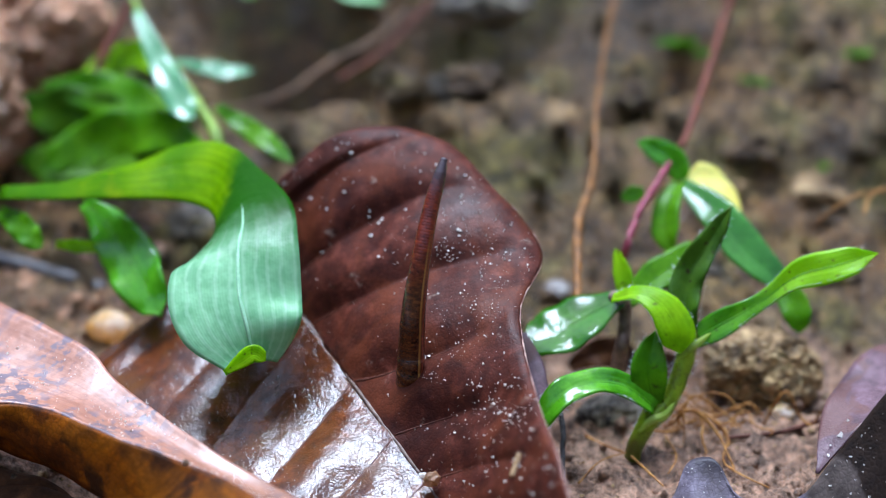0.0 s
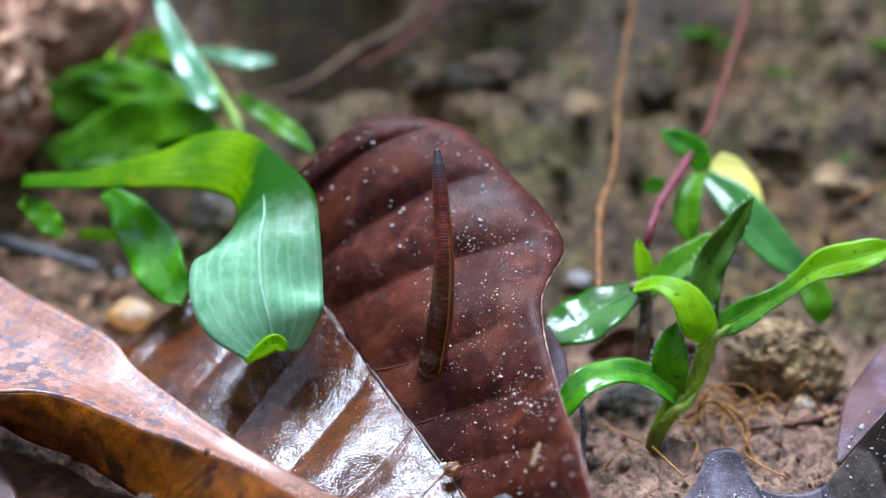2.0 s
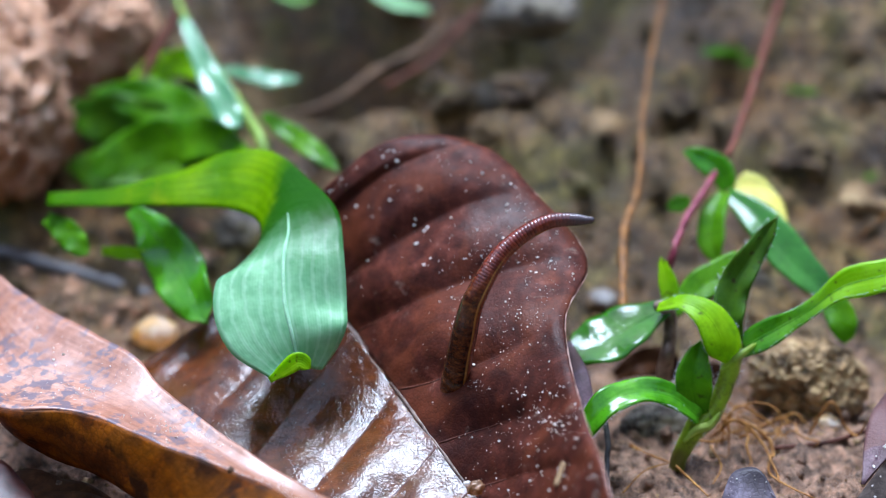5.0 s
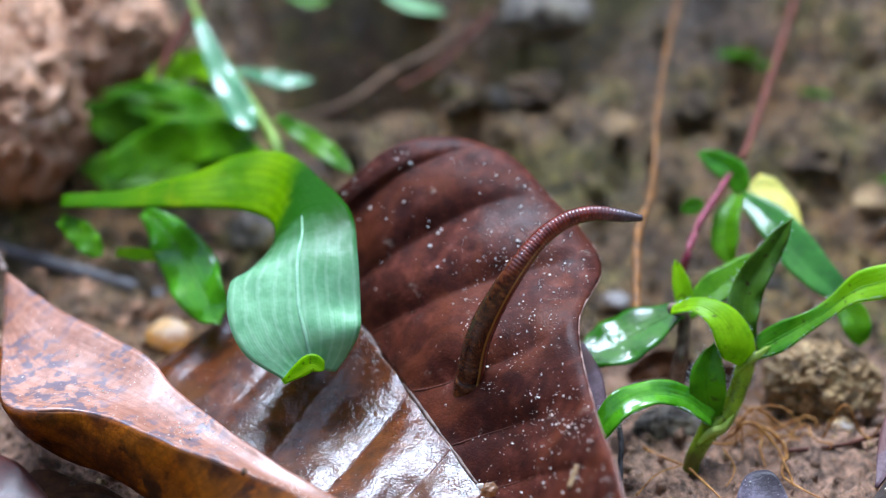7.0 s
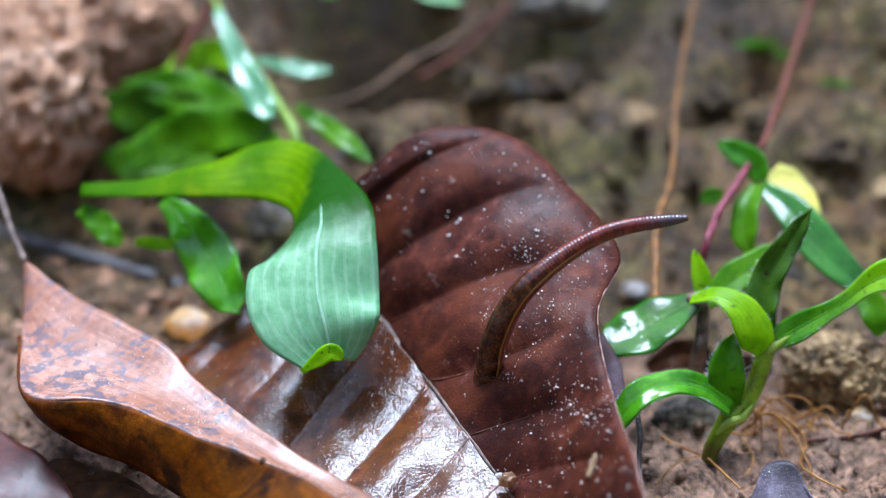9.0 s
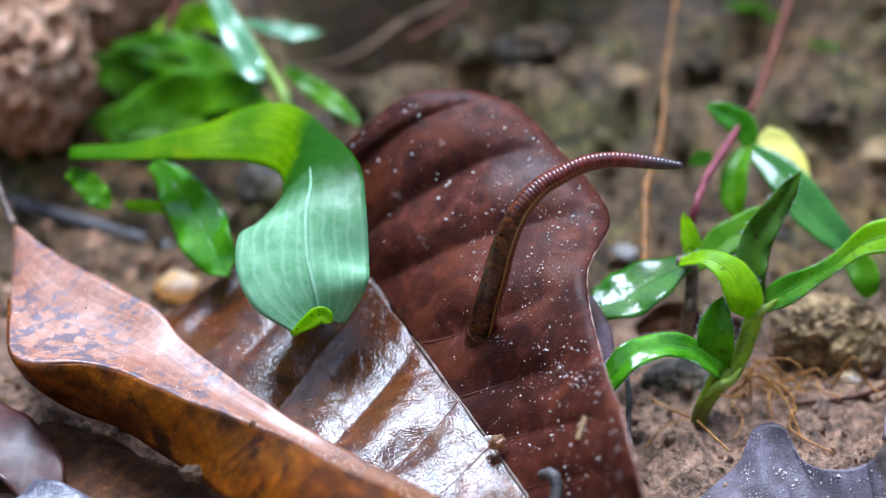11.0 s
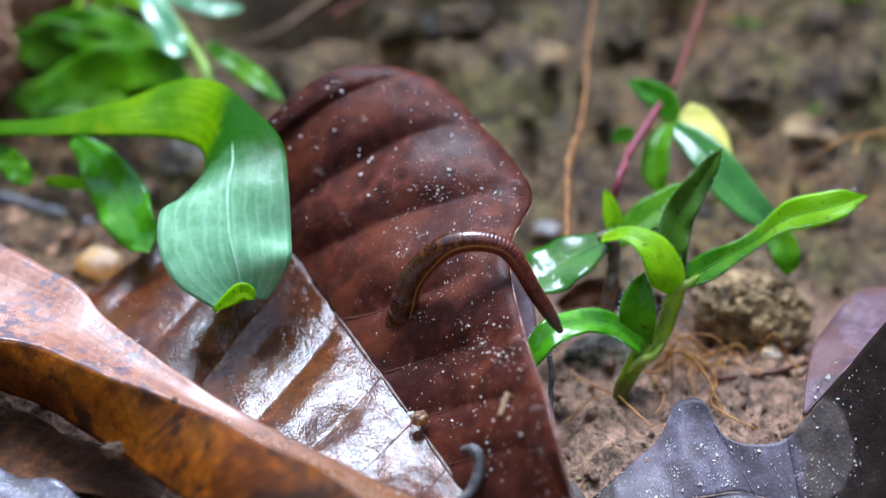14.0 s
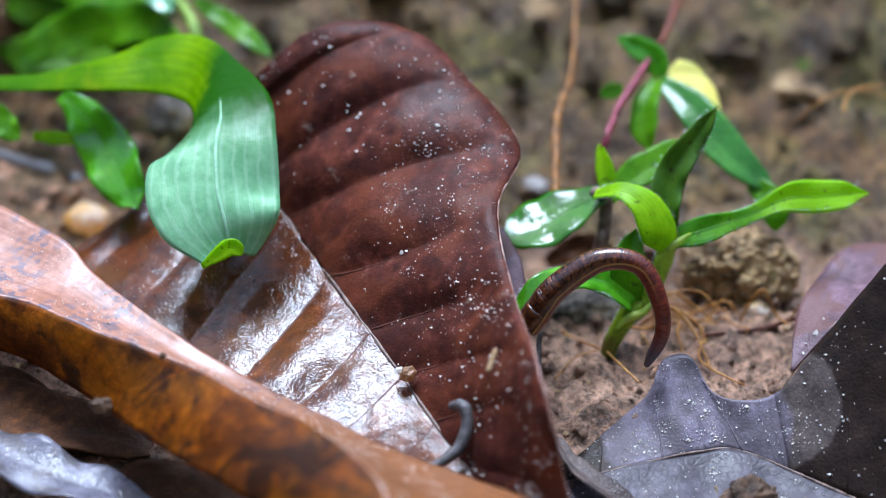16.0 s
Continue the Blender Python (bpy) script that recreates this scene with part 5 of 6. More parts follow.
# ---- small green tufts on the bank ----
def build_moss_tuft(at, size, seed):
    rng = np.random.RandomState(seed)
    t = thing("moss_tuft", at, "tiny green tuft growing on the bank", "plant", "tufts on the bank")
    for k in range(7):
        way = np.array([rng.normal(0, 0.6), -0.5 + rng.normal(0, 0.4), 0.7])
        p = np.array(at)
        spine = [p, p + way * size * 0.5, p + way * size + (0, 0, -0.2 * size)]
        part("leaf", own(lance("leaf", spine, [size * 0.1, size * 0.22, size * 0.05], (0, -0.6, 0.8), 0.2, 0.0, 10, 5), t), MAT["green"], t)


for k, (at, size) in enumerate([((0.0435, 0.4298, 0.0318), 0.0034), ((0.0455, 0.4283, 0.0307), 0.0026), ((0.0552, 0.4236, 0.0270), 0.0024), ((0.0732, 0.4283, 0.0307), 0.0024), ((0.0524, 0.4341, 0.0353), 0.0020), ((0.0658, 0.4095, 0.0162), 0.0018), ((-0.0734, 0.4322, 0.0337), 0.002)]):
    build_moss_tuft(at, size, 70 + k)
strand("dry_stem", "thin dry grass stem arching over the bank", "grass", "root", [(0.0609, 0.3956, 0.0090), (0.0617, 0.3731, 0.0224), (0.0665, 0.3760, 0.0242), (0.0705, 0.3780, 0.0239), (0.0761, 0.3786, 0.0227)], [0.0002, 0.0002, 0.00015], 30)
strand("dry_stem", "thin dry grass stem arching over the bank", "grass", "root", [(0.0668, 0.3711, 0.0227), (0.0678, 0.3739, 0.0244), (0.0700, 0.3754, 0.0253), (0.0738, 0.3765, 0.0254)], [0.00025, 0.0002, 0.0002], 24)

# ---- sand and grit ----
def grains(name, places, sizes, material, label, seed):
    rng = np.random.RandomState(seed)
    base = np.array([(1, 0, 0), (-1, 0, 0), (0, 1, 0), (0, -1, 0), (0, 0, 1), (0, 0, -1)], float)
    tri = [(0, 2, 4), (2, 1, 4), (1, 3, 4), (3, 0, 4), (2, 0, 5), (1, 2, 5), (3, 1, 5), (0, 3, 5)]
    v, f = [], []
    for q, s in zip(places, sizes):
        o = len(v)
        v += list(np.asarray(q) + base * rng.uniform(0.35, 1.3, (6, 1)) * s * rng.uniform(0.6, 1.4, 3))
        f += [tuple(o + i for i in t) for t in tri]
    ob = new(name, mesh_from(name, v, f, None, False))
    ob.data.materials.append(MAT[material])
    return tagged(ob, label, "sand", kind="stuff")


def sand_on(grid, clusters, loose, seed, s0, s1, face, low=0.05, high=0.95):
    """Grains lying on a blade: drifts of fine ones and a few larger ones alone."""
    rng = np.random.RandomState(seed)
    n, m = grid.shape[:2]
    nor = np.cross(np.gradient(grid, axis=0), np.gradient(grid, axis=1))
    nor /= np.linalg.norm(nor, axis=2, keepdims=True)
    spots = [(rng.uniform(low, high), rng.uniform(0.05, 0.97), s0 * (s1 / s0) ** rng.uniform(0, 1)) for k in range(loose)]
    spots = [(a, b, s0 + (s - s0) * rng.uniform(0, 1) ** 1.5) for a, b, s in spots]
    for k in range(clusters):
        a, b = rng.uniform(low, high), rng.uniform(0.1, 0.95)
        da, db, tilt = rng.uniform(0.006, 0.03), rng.uniform(0.02, 0.11), rng.uniform(-0.15, 0.25)
        for q in range(rng.randint(4, 26)):
            e = rng.normal(0, db)
            spots.append((a + rng.normal(0, da) + tilt * e, b + e, s0 * 0.9 * (s1 * 0.8 / s0) ** (rng.uniform(0, 1) ** 2)))
    places, sizes = [], []
    for a, b, s in spots:
        if not (0.02 < a < 0.97 and 0.02 < b < 0.98):
            continue
        u, w = a * (n - 1), b * (m - 1)
        i, j = int(u), int(w)
        q = grid[i, j] + (grid[i + 1, j] - grid[i, j]) * (u - i) + (grid[i, j + 1] - grid[i, j]) * (w - j)
        places.append(q + nor[i, j] * face * (0.00018 + s * 0.35))
        sizes.append(s)
    return places, sizes


pl, sz = sand_on(RAISED, 52, 110, 3, 0.00005, 0.00036, 1)
more = sand_on(RAISED[90:190, 20:], 34, 50, 5, 0.00005, 0.00030, 1)
for spot, s in (((-0.0095, 0.3464, 0.0309), 0.0005), ((-0.0108, 0.3456, 0.0291), 0.00045), ((-0.0090, 0.3466, 0.0316), 0.0004), ((-0.0202, 0.3561, 0.0310), 0.00045), ((-0.0138, 0.3569, 0.0382), 0.00035), ((-0.0192, 0.3478, 0.0211), 0.0004), ((0.0067, 0.3385, 0.0276), 0.0003), ((0.0030, 0.3479, 0.0348), 0.00032), ((-0.0026, 0.3279, 0.0172), 0.0005), ((-0.0019, 0.3281, 0.0178), 0.0004)):
    k = nearest_seen(RAISED, spot)
    more[0].append(RAISED.reshape(-1, 3)[k] + (0, -0.0002, 0.0001)), more[1].append(s)
grains("sand_grains", pl + more[0], sz + more[1], "white", "pale sand grains sprinkled on the raised leaf", 1)
pl, sz = sand_on(FLAT, 16, 80, 9, 0.00006, 0.00022, -1)
more = sand_on(FLAT[80:210, 38:], 34, 60, 15, 0.00005, 0.00018, -1)
pl, sz = pl + more[0], sz + more[1]
more = sand_on(FLAT[60:, :12], 26, 50, 18, 0.00005, 0.00020, -1)
pl, sz = pl + more[0], sz + more[1]
grains("sand_grains", pl, sz, "white", "pale sand grains on the wet leaf", 4)

pl, sz = sand_on(GREY[0], 34, 130, 12, 0.00008, 0.00034, 1)
more = sand_on(GREY[1], 20, 60, 14, 0.00008, 0.00032, -1)
pl, sz = pl + more[0], sz + more[1]
grains("sand_grains", pl, sz, "white", "pale sand grains on the grey leaf", 6)
pl, sz = sand_on(PINK[0], 26, 170, 16, 0.00008, 0.00030, -1)
more = sand_on(PINK[0][34:62, :], 40, 90, 19, 0.00006, 0.00024, -1)
pl, sz = pl + more[0], sz + more[1]
grains("sand_grains", pl, sz, "white", "pale sand grains on the spotted leaf", 7)

grains("sand_grains", [(0.0554, 0.3222, 0.0063), (0.0549, 0.3211, 0.0053), (0.0570, 0.3236, 0.0071), (0.0561, 0.3216, 0.0055), (0.0581, 0.3251, 0.0088)], [0.0004, 0.0004, 0.00045, 0.0002, 0.00022], "white", "glinting quartz grains on the mauve leaf", 9)


def build_straw_fleck():
    """A flat chip of straw stuck to the raised blade."""
    c = np.array((0.0103, 0.3079, 0.0104))
    near = RAISED.reshape(-1, 3)
    c = near[nearest_seen(RAISED, c)]
    near = near[np.argsort(np.linalg.norm(near - c, axis=1))[:40]]
    c = near.mean(axis=0)
    up = np.linalg.svd(near - c)[2][2]
    up = up * (1 if up[1] < 0 else -1)
    a, b = np.array((0.0111, 0.3125, 0.0098)) - np.array((0.0104, 0.3115, 0.0086)), np.array((0.0112, 0.3112, 0.0084)) - np.array((0.0104, 0.3115, 0.0086))
    a, b = a - up * a.dot(up), b - up * b.dot(up)
    g = [[c + up * 0.0003 + a * u + b * w * (1 - 0.15 * u * u) for w in np.linspace(-1, 1, 5)] for u in np.linspace(-1, 1, 9)]
    ob = new("straw_fleck", sheet("straw_fleck", g, 0.0003))
    ob.data.materials.append(MAT["straw"])
    tagged(ob, "small flat chip of straw on the raised leaf", "straw")


build_straw_fleck()
rng = np.random.RandomState(8)
pl, sz = [], []
for k in range(5200):
    x, y = rng.uniform(-0.10, 0.10), rng.uniform(0.30, 0.44)
    s = 0.00014 * (7 ** (rng.uniform(0, 1) ** 2))
    pl.append((x, y, soil_height(x, y) + s * 0.3)), sz.append(s)
grains("grit", pl, sz, "ochre_rock", "loose grit on the soil", 2)
pl, sz = [], []
for k in range(420):
    x, y = rng.uniform(-0.100, -0.045), rng.uniform(0.352, 0.402)
    s = 0.0003 * (4.5 ** (rng.uniform(0, 1) ** 1.6))
    pl.append((x, y, soil_height(x, y) + s * 0.25)), sz.append(s)
grains("gravel", pl, sz, "rock", "pale pinkish gravel on the soil beside the twig", 3)


# ---- the leech: a chain of ringed segments ----
SEGMENTS = 84
BENDS = []


def girth(s):
    return float(np.interp(s, [0, 0.03, 0.08, 0.3, 0.5, 0.7, 0.88, 0.95, 1.0], [0.0021, 0.0019, 0.0020, 0.00185, 0.00155, 0.00128, 0.00108, 0.00090, 0.00052]))


SIGHT = RAISED.reshape(-1, 3) - (0, 0, EYE)
REACH = np.linalg.norm(SIGHT, axis=1)
SIGHT = SIGHT / REACH[:, None]


def bend(t, *pts):
    """The leech's line at t seconds, from its tail to its head, kept clear of the leaf that it clings to."""
    c = spline(pts, 120)
    run = np.concatenate([[0], np.cumsum(np.linalg.norm(np.diff(c, axis=0), axis=1))])
    at = np.linspace(0, run[-1], SEGMENTS)
    line = np.stack([np.interp(at, run, c[:, k]) for k in range(3)], 1)
    way = line - (0, 0, EYE)
    far = np.linalg.norm(way, axis=1)
    near = way / far[:, None] @ SIGHT.T
    k = near.argmax(axis=1)
    thick = np.array([girth(i / (SEGMENTS - 1)) for i in range(SEGMENTS)])
    clear = thick * np.interp(np.linspace(0, 1, SEGMENTS), [0, 0.06, 0.25], [-0.4, -0.3, 0.7])
    push = np.where(near.max(axis=1) > math.cos(0.0015), np.maximum(0, far - REACH[k] + clear), 0)
    push = np.array([push[max(0, i - 8):i + 9].max() for i in range(SEGMENTS)])
    push = np.convolve(np.pad(push, 12, mode="edge"), np.hanning(27)[1:-1] / np.hanning(27).sum(), "valid")
    BENDS.append((t, np.array((0, 0, EYE)) + way * (1 - push / far)[:, None]))


def leech_lines():
    bend(0, (-0.0047, 0.3280, 0.0143), (-0.0042, 0.3237, 0.0257), (-0.0031, 0.3241, 0.0341), (-0.0017, 0.3268, 0.0407), (0.0001, 0.3293, 0.0469))
    bend(0.5, (-0.0048, 0.3276, 0.0134), (-0.0044, 0.3231, 0.0242), (-0.0040, 0.3235, 0.0325), (-0.0042, 0.3263, 0.0396), (-0.0043, 0.3289, 0.0460))
    bend(1, (-0.0054, 0.3277, 0.0135), (-0.0038, 0.3232, 0.0245), (-0.0033, 0.3236, 0.0329), (-0.0043, 0.3266, 0.0402), (-0.0046, 0.3291, 0.0465))
    bend(1.5, (-0.0051, 0.3276, 0.0133), (-0.0042, 0.3228, 0.0234), (-0.0032, 0.3232, 0.0319), (-0.0040, 0.3262, 0.0392), (-0.0046, 0.3292, 0.0466))
    bend(2, (-0.0048, 0.3277, 0.0135), (-0.0033, 0.3232, 0.0244), (-0.0028, 0.3236, 0.0328), (-0.0032, 0.3263, 0.0394), (-0.0038, 0.3292, 0.0467))
    bend(2.5, (-0.0051, 0.3278, 0.0139), (-0.0037, 0.3234, 0.0249), (-0.0033, 0.3238, 0.0333), (-0.0035, 0.3265, 0.0398), (-0.0041, 0.3291, 0.0464))
    bend(3, (-0.0050, 0.3280, 0.0142), (-0.0040, 0.3234, 0.0249), (-0.0034, 0.3238, 0.0333), (-0.0030, 0.3262, 0.0392), (-0.0020, 0.3289, 0.0458))
    bend(3.5, (-0.0050, 0.3279, 0.0142), (-0.0039, 0.3233, 0.0246), (-0.0035, 0.3237, 0.0331), (-0.0042, 0.3264, 0.0396), (-0.0040, 0.3288, 0.0456))
    bend(4, (-0.0050, 0.3280, 0.0143), (-0.0037, 0.3230, 0.0241), (-0.0027, 0.3230, 0.0313), (-0.0018, 0.3259, 0.0385), (-0.0005, 0.3290, 0.0461))
    bend(4.3, (-0.0047, 0.3281, 0.0145), (-0.0035, 0.3228, 0.0235), (-0.0017, 0.3226, 0.0304), (0.0018, 0.3256, 0.0378), (0.0061, 0.3277, 0.0430))
    bend(4.5, (-0.0047, 0.3281, 0.0144), (-0.0036, 0.3244, 0.0230), (-0.0023, 0.3227, 0.0305), (-0.0004, 0.3260, 0.0387), (0.0025, 0.3277, 0.0429), (0.0060, 0.3284, 0.0446))
    bend(4.7, (-0.0048, 0.3281, 0.0145), (-0.0038, 0.3241, 0.0223), (-0.0026, 0.3220, 0.0288), (0.0005, 0.3249, 0.0360), (0.0048, 0.3265, 0.0400), (0.0097, 0.3267, 0.0404))
    bend(5.4, (-0.0046, 0.3281, 0.0146), (-0.0032, 0.3245, 0.0233), (-0.0012, 0.3231, 0.0316), (0.0031, 0.3258, 0.0382), (0.0090, 0.3270, 0.0412), (0.0153, 0.3267, 0.0405))
    bend(6.2, (-0.0047, 0.3281, 0.0145), (-0.0031, 0.3246, 0.0235), (-0.0015, 0.3232, 0.0318), (0.0016, 0.3262, 0.0391), (0.0059, 0.3285, 0.0450), (0.0102, 0.3297, 0.0480))
    bend(6.8, (-0.0047, 0.3282, 0.0147), (-0.0019, 0.3249, 0.0287), (0.0004, 0.3262, 0.0393), (0.0033, 0.3292, 0.0465), (0.0065, 0.3310, 0.0510))
    bend(7, (-0.0048, 0.3280, 0.0144), (-0.0030, 0.3249, 0.0242), (0.0013, 0.3238, 0.0333), (0.0064, 0.3262, 0.0391), (0.0119, 0.3271, 0.0415), (0.0191, 0.3269, 0.0410))
    bend(7.3, (-0.0047, 0.3280, 0.0144), (-0.0026, 0.3239, 0.0261), (0.0001, 0.3254, 0.0372), (0.0050, 0.3283, 0.0444), (0.0153, 0.3302, 0.0490))
    bend(7.5, (-0.0049, 0.3279, 0.0142), (-0.0028, 0.3238, 0.0261), (0.0020, 0.3243, 0.0344), (0.0108, 0.3259, 0.0384), (0.0218, 0.3254, 0.0372))
    bend(7.8, (-0.0047, 0.3280, 0.0144), (-0.0027, 0.3244, 0.0274), (-0.0005, 0.3255, 0.0374), (0.0024, 0.3288, 0.0456), (0.0063, 0.3304, 0.0496))
    bend(8, (-0.0047, 0.3280, 0.0143), (-0.0029, 0.3236, 0.0254), (0.0008, 0.3240, 0.0338), (0.0056, 0.3256, 0.0378), (0.0117, 0.3253, 0.0369))
    bend(8.3, (-0.0047, 0.3279, 0.0141), (-0.0029, 0.3237, 0.0257), (-0.0000, 0.3232, 0.0318), (0.0049, 0.3241, 0.0340), (0.0098, 0.3218, 0.0283))
    bend(8.5, (-0.0047, 0.3279, 0.0141), (-0.0032, 0.3233, 0.0246), (0.0012, 0.3228, 0.0309), (0.0061, 0.3232, 0.0318), (0.0093, 0.3199, 0.0237))
    bend(8.7, (-0.0048, 0.3278, 0.0139), (-0.0031, 0.3247, 0.0239), (0.0004, 0.3233, 0.0320), (0.0047, 0.3240, 0.0338), (0.0070, 0.3218, 0.0284), (0.0090, 0.3200, 0.0239))
    bend(9, (-0.0046, 0.3281, 0.0145), (-0.0034, 0.3242, 0.0224), (-0.0001, 0.3224, 0.0297), (0.0062, 0.3244, 0.0349), (0.0132, 0.3258, 0.0382), (0.0228, 0.3264, 0.0397))
    bend(9.2, (-0.0047, 0.3279, 0.0142), (-0.0027, 0.3245, 0.0232), (0.0021, 0.3232, 0.0319), (0.0109, 0.3241, 0.0341), (0.0168, 0.3231, 0.0316), (0.0213, 0.3209, 0.0262))
    bend(9.9, (-0.0043, 0.3279, 0.0140), (-0.0025, 0.3243, 0.0227), (0.0014, 0.3229, 0.0311), (0.0077, 0.3247, 0.0355), (0.0140, 0.3253, 0.0370), (0.0211, 0.3250, 0.0364))
    bend(10.6, (-0.0042, 0.3283, 0.0150), (-0.0026, 0.3247, 0.0237), (0.0001, 0.3236, 0.0328), (0.0052, 0.3263, 0.0394), (0.0122, 0.3275, 0.0423), (0.0209, 0.3272, 0.0417))
    bend(11.3, (-0.0045, 0.3280, 0.0144), (-0.0022, 0.3235, 0.0253), (0.0026, 0.3252, 0.0368), (0.0113, 0.3274, 0.0422), (0.0250, 0.3272, 0.0417))
    bend(11.5, (-0.0046, 0.3280, 0.0144), (-0.0021, 0.3237, 0.0257), (0.0038, 0.3256, 0.0377), (0.0116, 0.3282, 0.0441), (0.0242, 0.3292, 0.0466))
    bend(11.8, (-0.0045, 0.3280, 0.0143), (-0.0025, 0.3231, 0.0243), (0.0034, 0.3245, 0.0350), (0.0121, 0.3265, 0.0400), (0.0267, 0.3260, 0.0387))
    bend(12, (-0.0047, 0.3280, 0.0142), (-0.0024, 0.3251, 0.0247), (0.0034, 0.3243, 0.0346), (0.0122, 0.3255, 0.0376), (0.0210, 0.3246, 0.0353), (0.0279, 0.3229, 0.0312))
    bend(12.3, (-0.0044, 0.3280, 0.0144), (-0.0020, 0.3241, 0.0267), (0.0018, 0.3249, 0.0360), (0.0085, 0.3277, 0.0430), (0.0183, 0.3281, 0.0438))
    bend(12.5, (-0.0048, 0.3280, 0.0142), (-0.0032, 0.3243, 0.0228), (0.0011, 0.3232, 0.0319), (0.0066, 0.3249, 0.0360), (0.0119, 0.3253, 0.0371), (0.0171, 0.3247, 0.0355))
    bend(12.7, (-0.0048, 0.3280, 0.0144), (-0.0027, 0.3229, 0.0237), (0.0019, 0.3224, 0.0298), (0.0091, 0.3232, 0.0319), (0.0155, 0.3216, 0.0277))
    bend(12.9, (-0.0046, 0.3281, 0.0145), (-0.0020, 0.3206, 0.0255), (0.0020, 0.3230, 0.0314), (0.0046, 0.3267, 0.0406))
    bend(13, (-0.0044, 0.3280, 0.0144), (-0.0023, 0.3232, 0.0245), (0.0009, 0.3230, 0.0313), (-0.0007, 0.3244, 0.0346), (-0.0051, 0.3247, 0.0355))
    bend(13.1, (-0.0046, 0.3280, 0.0142), (-0.0029, 0.3226, 0.0230), (-0.0005, 0.3223, 0.0296), (-0.0023, 0.3229, 0.0311), (-0.0059, 0.3214, 0.0274))
    bend(13.2, (-0.0047, 0.3280, 0.0142), (-0.0034, 0.3244, 0.0230), (-0.0008, 0.3216, 0.0278), (0.0010, 0.3218, 0.0285), (0.0005, 0.3197, 0.0231), (-0.0002, 0.3175, 0.0178))
    bend(13.3, (-0.0048, 0.3279, 0.0142), (-0.0032, 0.3246, 0.0236), (0.0008, 0.3215, 0.0276), (0.0032, 0.3196, 0.0230), (0.0039, 0.3169, 0.0162), (0.0044, 0.3067, 0.0129))
    bend(13.5, (-0.0045, 0.3280, 0.0143), (-0.0028, 0.3225, 0.0227), (0.0008, 0.3212, 0.0268), (0.0053, 0.3215, 0.0277), (0.0112, 0.3209, 0.0260))
    bend(13.7, (-0.0047, 0.3279, 0.0141), (-0.0029, 0.3241, 0.0222), (0.0024, 0.3215, 0.0277), (0.0105, 0.3215, 0.0275), (0.0160, 0.3202, 0.0243), (0.0183, 0.3192, 0.0220))
    bend(14, (-0.0045, 0.3279, 0.0142), (-0.0025, 0.3244, 0.0222), (0.0028, 0.3224, 0.0281), (0.0100, 0.3219, 0.0278), (0.0146, 0.3225, 0.0206), (0.0183, 0.3255, 0.0135))
    bend(14.2, (-0.0047, 0.3280, 0.0144), (-0.0016, 0.3249, 0.0234), (0.0049, 0.3228, 0.0291), (0.0103, 0.3217, 0.0272), (0.0141, 0.3222, 0.0200), (0.0171, 0.3256, 0.0138))
    bend(14.5, (-0.0046, 0.3278, 0.0137), (-0.0039, 0.3249, 0.0190), (-0.0013, 0.3219, 0.0217), (0.0028, 0.3202, 0.0234), (0.0067, 0.3209, 0.0257), (0.0107, 0.3221, 0.0244), (0.0144, 0.3232, 0.0187), (0.0168, 0.3254, 0.0132))
    bend(14.7, (-0.0052, 0.3281, 0.0145), (-0.0011, 0.3235, 0.0199), (0.0034, 0.3202, 0.0224), (0.0079, 0.3210, 0.0255), (0.0120, 0.3228, 0.0213), (0.0163, 0.3256, 0.0138))
    bend(15, (-0.0028, 0.3285, 0.0155), (0.0021, 0.3235, 0.0200), (0.0053, 0.3218, 0.0265), (0.0085, 0.3220, 0.0280), (0.0119, 0.3234, 0.0229), (0.0167, 0.3258, 0.0142))
    bend(15.1, (-0.0012, 0.3249, 0.0205), (0.0033, 0.3250, 0.0283), (0.0073, 0.3244, 0.0299), (0.0107, 0.3234, 0.0244), (0.0166, 0.3228, 0.0152))
    bend(15.2, (0.0079, 0.3287, 0.0300), (0.0127, 0.3270, 0.0334), (0.0176, 0.3251, 0.0316), (0.0160, 0.3231, 0.0235), (0.0166, 0.3229, 0.0155))
    bend(15.3, (0.0340, 0.3244, 0.0192), (0.0297, 0.3212, 0.0189), (0.0239, 0.3204, 0.0201), (0.0207, 0.3210, 0.0185), (0.0184, 0.3226, 0.0147))
    bend(15.4, (0.0213, 0.3232, 0.0163), (0.0264, 0.3211, 0.0173), (0.0296, 0.3211, 0.0214), (0.0263, 0.3221, 0.0238), (0.0215, 0.3226, 0.0211), (0.0181, 0.3225, 0.0145))
    bend(15.5, (0.0154, 0.3213, 0.0168), (0.0147, 0.3228, 0.0233), (0.0158, 0.3247, 0.0281), (0.0172, 0.3246, 0.0225), (0.0169, 0.3233, 0.0139))
    bend(15.6, (0.0144, 0.3227, 0.0150), (0.0121, 0.3228, 0.0206), (0.0121, 0.3233, 0.0258), (0.0143, 0.3236, 0.0279), (0.0164, 0.3231, 0.0253), (0.0169, 0.3225, 0.0199), (0.0164, 0.3222, 0.0138))
    bend(15.7, (0.0144, 0.3226, 0.0149), (0.0121, 0.3228, 0.0206), (0.0120, 0.3232, 0.0256), (0.0142, 0.3235, 0.0278), (0.0163, 0.3230, 0.0251), (0.0169, 0.3225, 0.0199), (0.0164, 0.3221, 0.0136))
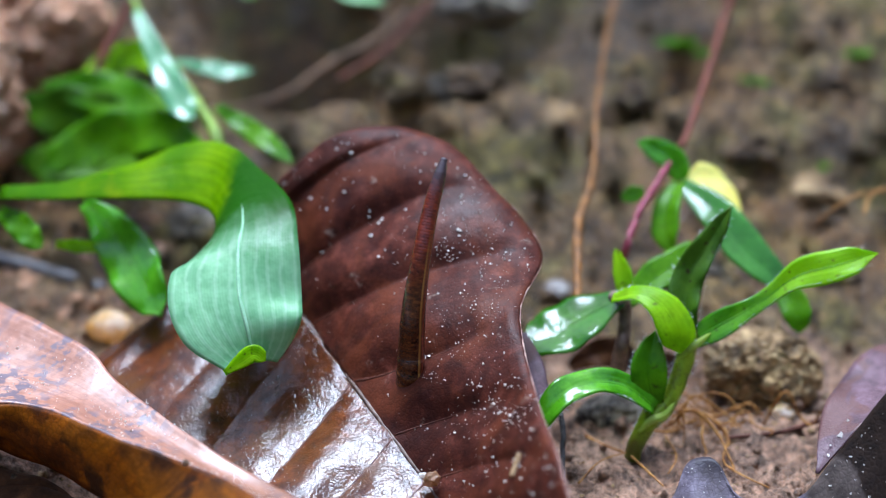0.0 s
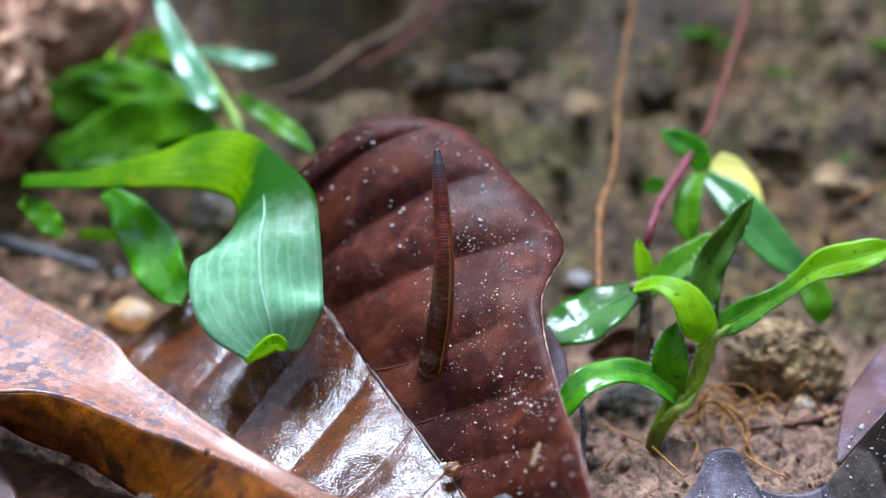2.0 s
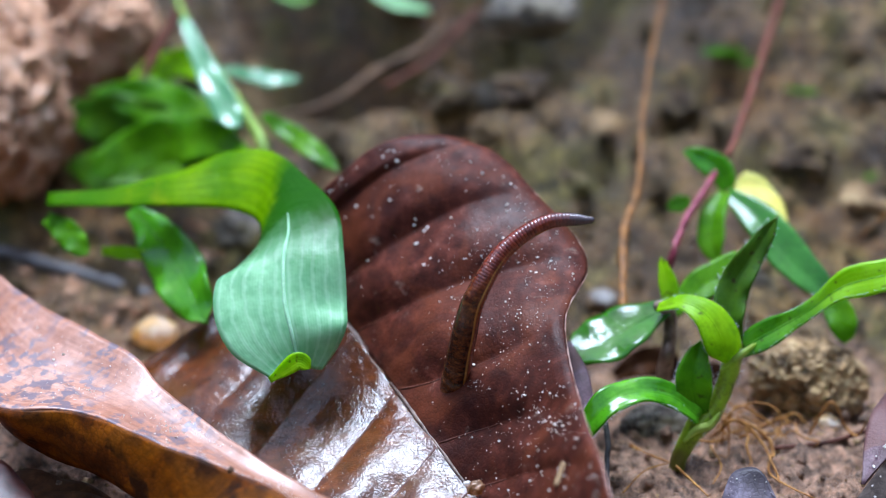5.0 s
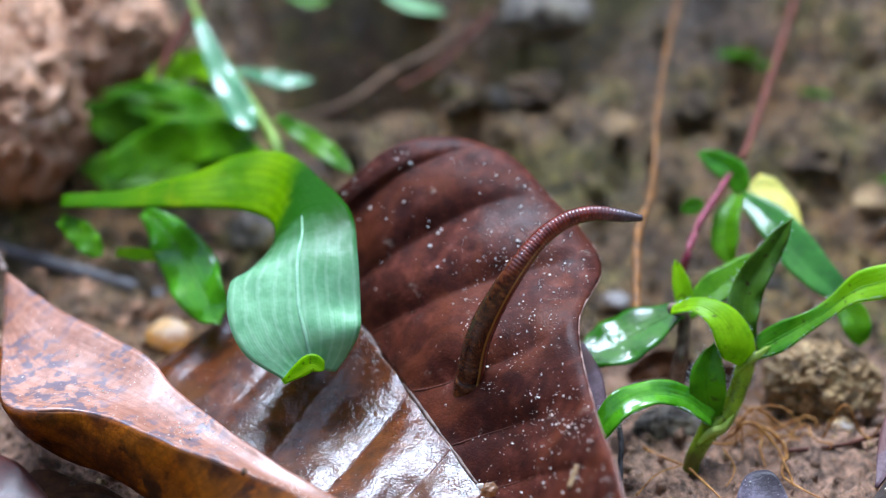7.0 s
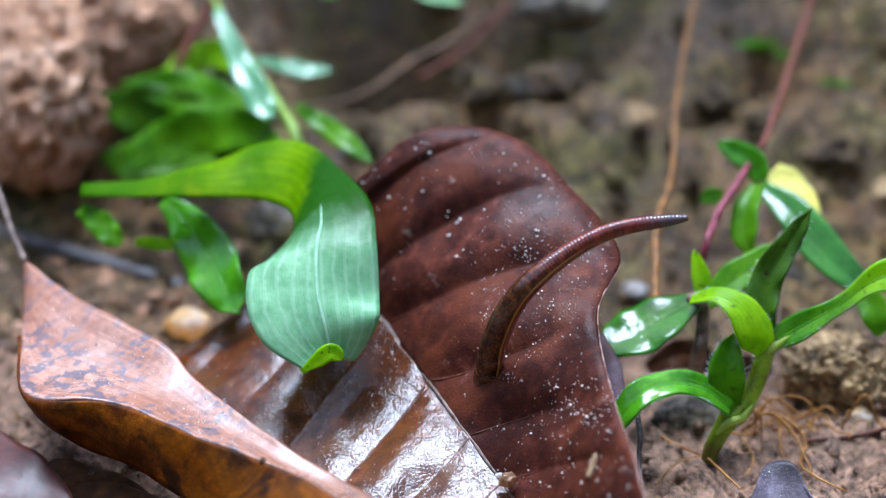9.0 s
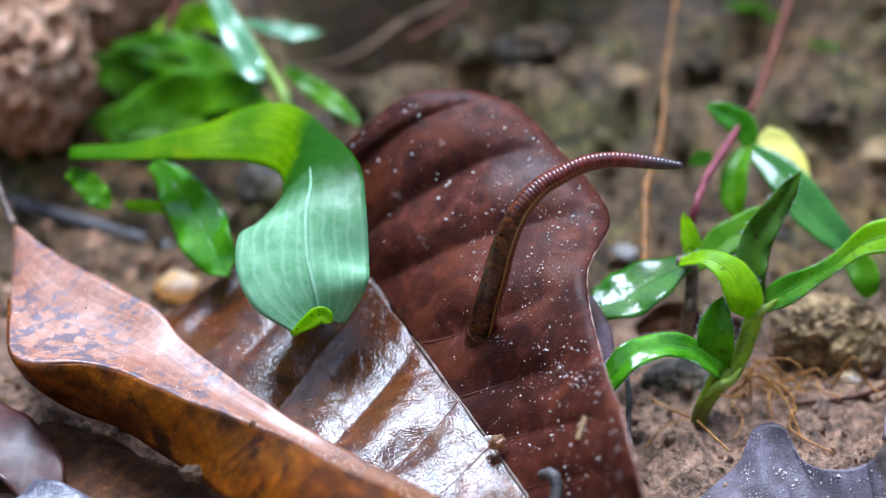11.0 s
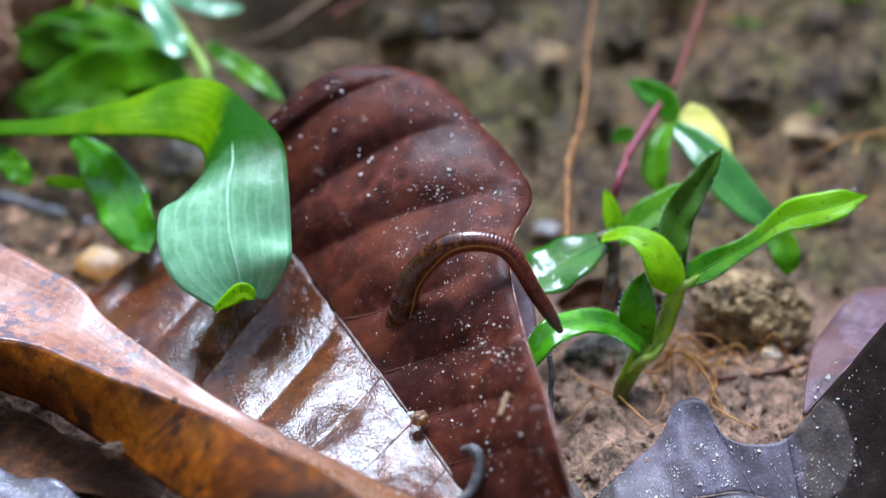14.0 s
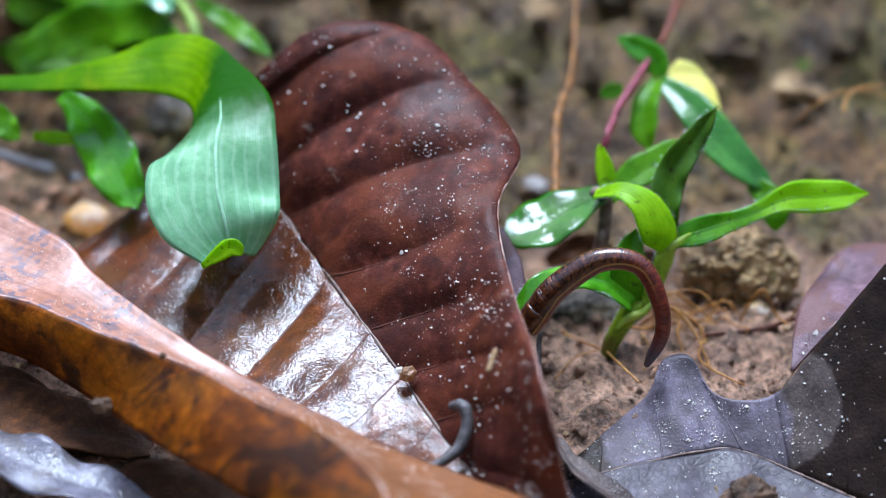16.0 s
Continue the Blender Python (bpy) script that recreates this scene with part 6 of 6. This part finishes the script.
    bend(15.8, (0.0147, 0.3226, 0.0149), (0.0124, 0.3228, 0.0206), (0.0123, 0.3233, 0.0258), (0.0146, 0.3235, 0.0279), (0.0167, 0.3231, 0.0252), (0.0172, 0.3225, 0.0199), (0.0167, 0.3222, 0.0139))
    bend(15.9, (0.0151, 0.3227, 0.0150), (0.0137, 0.3228, 0.0206), (0.0137, 0.3231, 0.0253), (0.0162, 0.3235, 0.0276), (0.0186, 0.3229, 0.0248), (0.0188, 0.3225, 0.0199), (0.0171, 0.3224, 0.0143))
    bend(15.95, (0.0160, 0.3209, 0.0107), (0.0193, 0.3207, 0.0155), (0.0251, 0.3208, 0.0197), (0.0306, 0.3201, 0.0194), (0.0335, 0.3188, 0.0147), (0.0342, 0.3184, 0.0097), (0.0323, 0.3185, 0.0047))
    bend(16, (0.0161, 0.3209, 0.0107), (0.0193, 0.3207, 0.0155), (0.0252, 0.3208, 0.0197), (0.0307, 0.3201, 0.0194), (0.0336, 0.3188, 0.0147), (0.0343, 0.3184, 0.0097), (0.0324, 0.3185, 0.0047))


def segment_mesh(k):
    """One ring of the body, a short barrel that slides into its neighbours."""
    s = k / (SEGMENTS - 1)
    r0 = girth(s)
    groove = float(np.interp(s, [0, 0.30, 0.55, 1], [0.0, 0.01, 0.10, 0.15]))
    half, sides, steps = float(np.interp(s, [0, 0.35, 0.55, 1], [0.0017, 0.0013, 0.00050, 0.00046])), 18, 7
    slope = max(-0.4, (girth(min(1, s + 0.012)) - girth(max(0.03, s - 0.012))) / 0.0011) if s > 0.06 else 0.0
    v, f, uv = [], [], []
    for i in range(steps):
        u = 2 * i / (steps - 1) - 1
        r = max(0.0002, r0 + slope * u * half) * (1 - groove * abs(u) ** 2 - (0.03 + 0.7 * groove) * abs(u) ** 8)
        for a in range(sides):
            w = 2 * math.pi * a / sides
            v.append((r * math.cos(w), r * math.sin(w), u * half))
            uv.append((s, 0.5 + 0.5 * math.cos(w - 0.41)))
    for i in range(steps - 1):
        for a in range(sides):
            b = (a + 1) % sides
            f.append((i * sides + a, i * sides + b, (i + 1) * sides + b, (i + 1) * sides + a))
    f += [tuple(range(sides))[::-1], tuple((steps - 1) * sides + a for a in range(sides))]
    return mesh_from("segment", v, f, uv)


LEECH = thing("leech", (0, 0, 0), "slender reddish brown ringed land leech clinging to the dead leaf", "leech")
SEG = [part("sucker" if k in (0, SEGMENTS - 1) else "segment", segment_mesh(k), MAT["leech"], LEECH) for k in range(SEGMENTS)]


def segment_pose(line, k):
    a, b = line[max(0, k - 1)], line[min(SEGMENTS - 1, k + 1)]
    z = Vector(b - a).normalized()
    x = Vector((0.25, -0.93, 0.28))
    y = z.cross(x).normalized()
    x = y.cross(z)
    m = Matrix((x, y, z)).transposed().to_4x4()
    m.translation = Vector(line[k])
    return m


def motions():
    leech_lines()
    for k, ob in enumerate(SEG):
        walk(ob, [(t, segment_pose(line, k)) for t, line in BENDS])
    # the seedling is knocked as the leech swings over to it
    base = SEEDLING.matrix_world.copy()
    walk(SEEDLING, [(t, base @ pose(0, 0, 0, fwd, lean, 0)) for t, lean, fwd in (
        (0, 0, 0), (14.5, 0, 0), (15.0, -1.2, -0.3), (15.2, -0.6, 0), (15.4, 1.5, 0.5), (15.7, 0.9, 0.6), (16.0, 1.6, 1.0))])
    leaf = SEEDLING_LEAVES["right"]
    root = Vector((0.0363, 0.3366, 0.0161)) - base.translation
    to, back = Matrix.Translation(root), Matrix.Translation(-root)
    walk(leaf, [(t, to @ pose(0, 0, 0, 0, lean, 0) @ back) for t, lean in ((0, 0), (15.1, 0), (15.4, 11), (15.7, 6), (15.9, 8), (16.0, 11))])


motions()
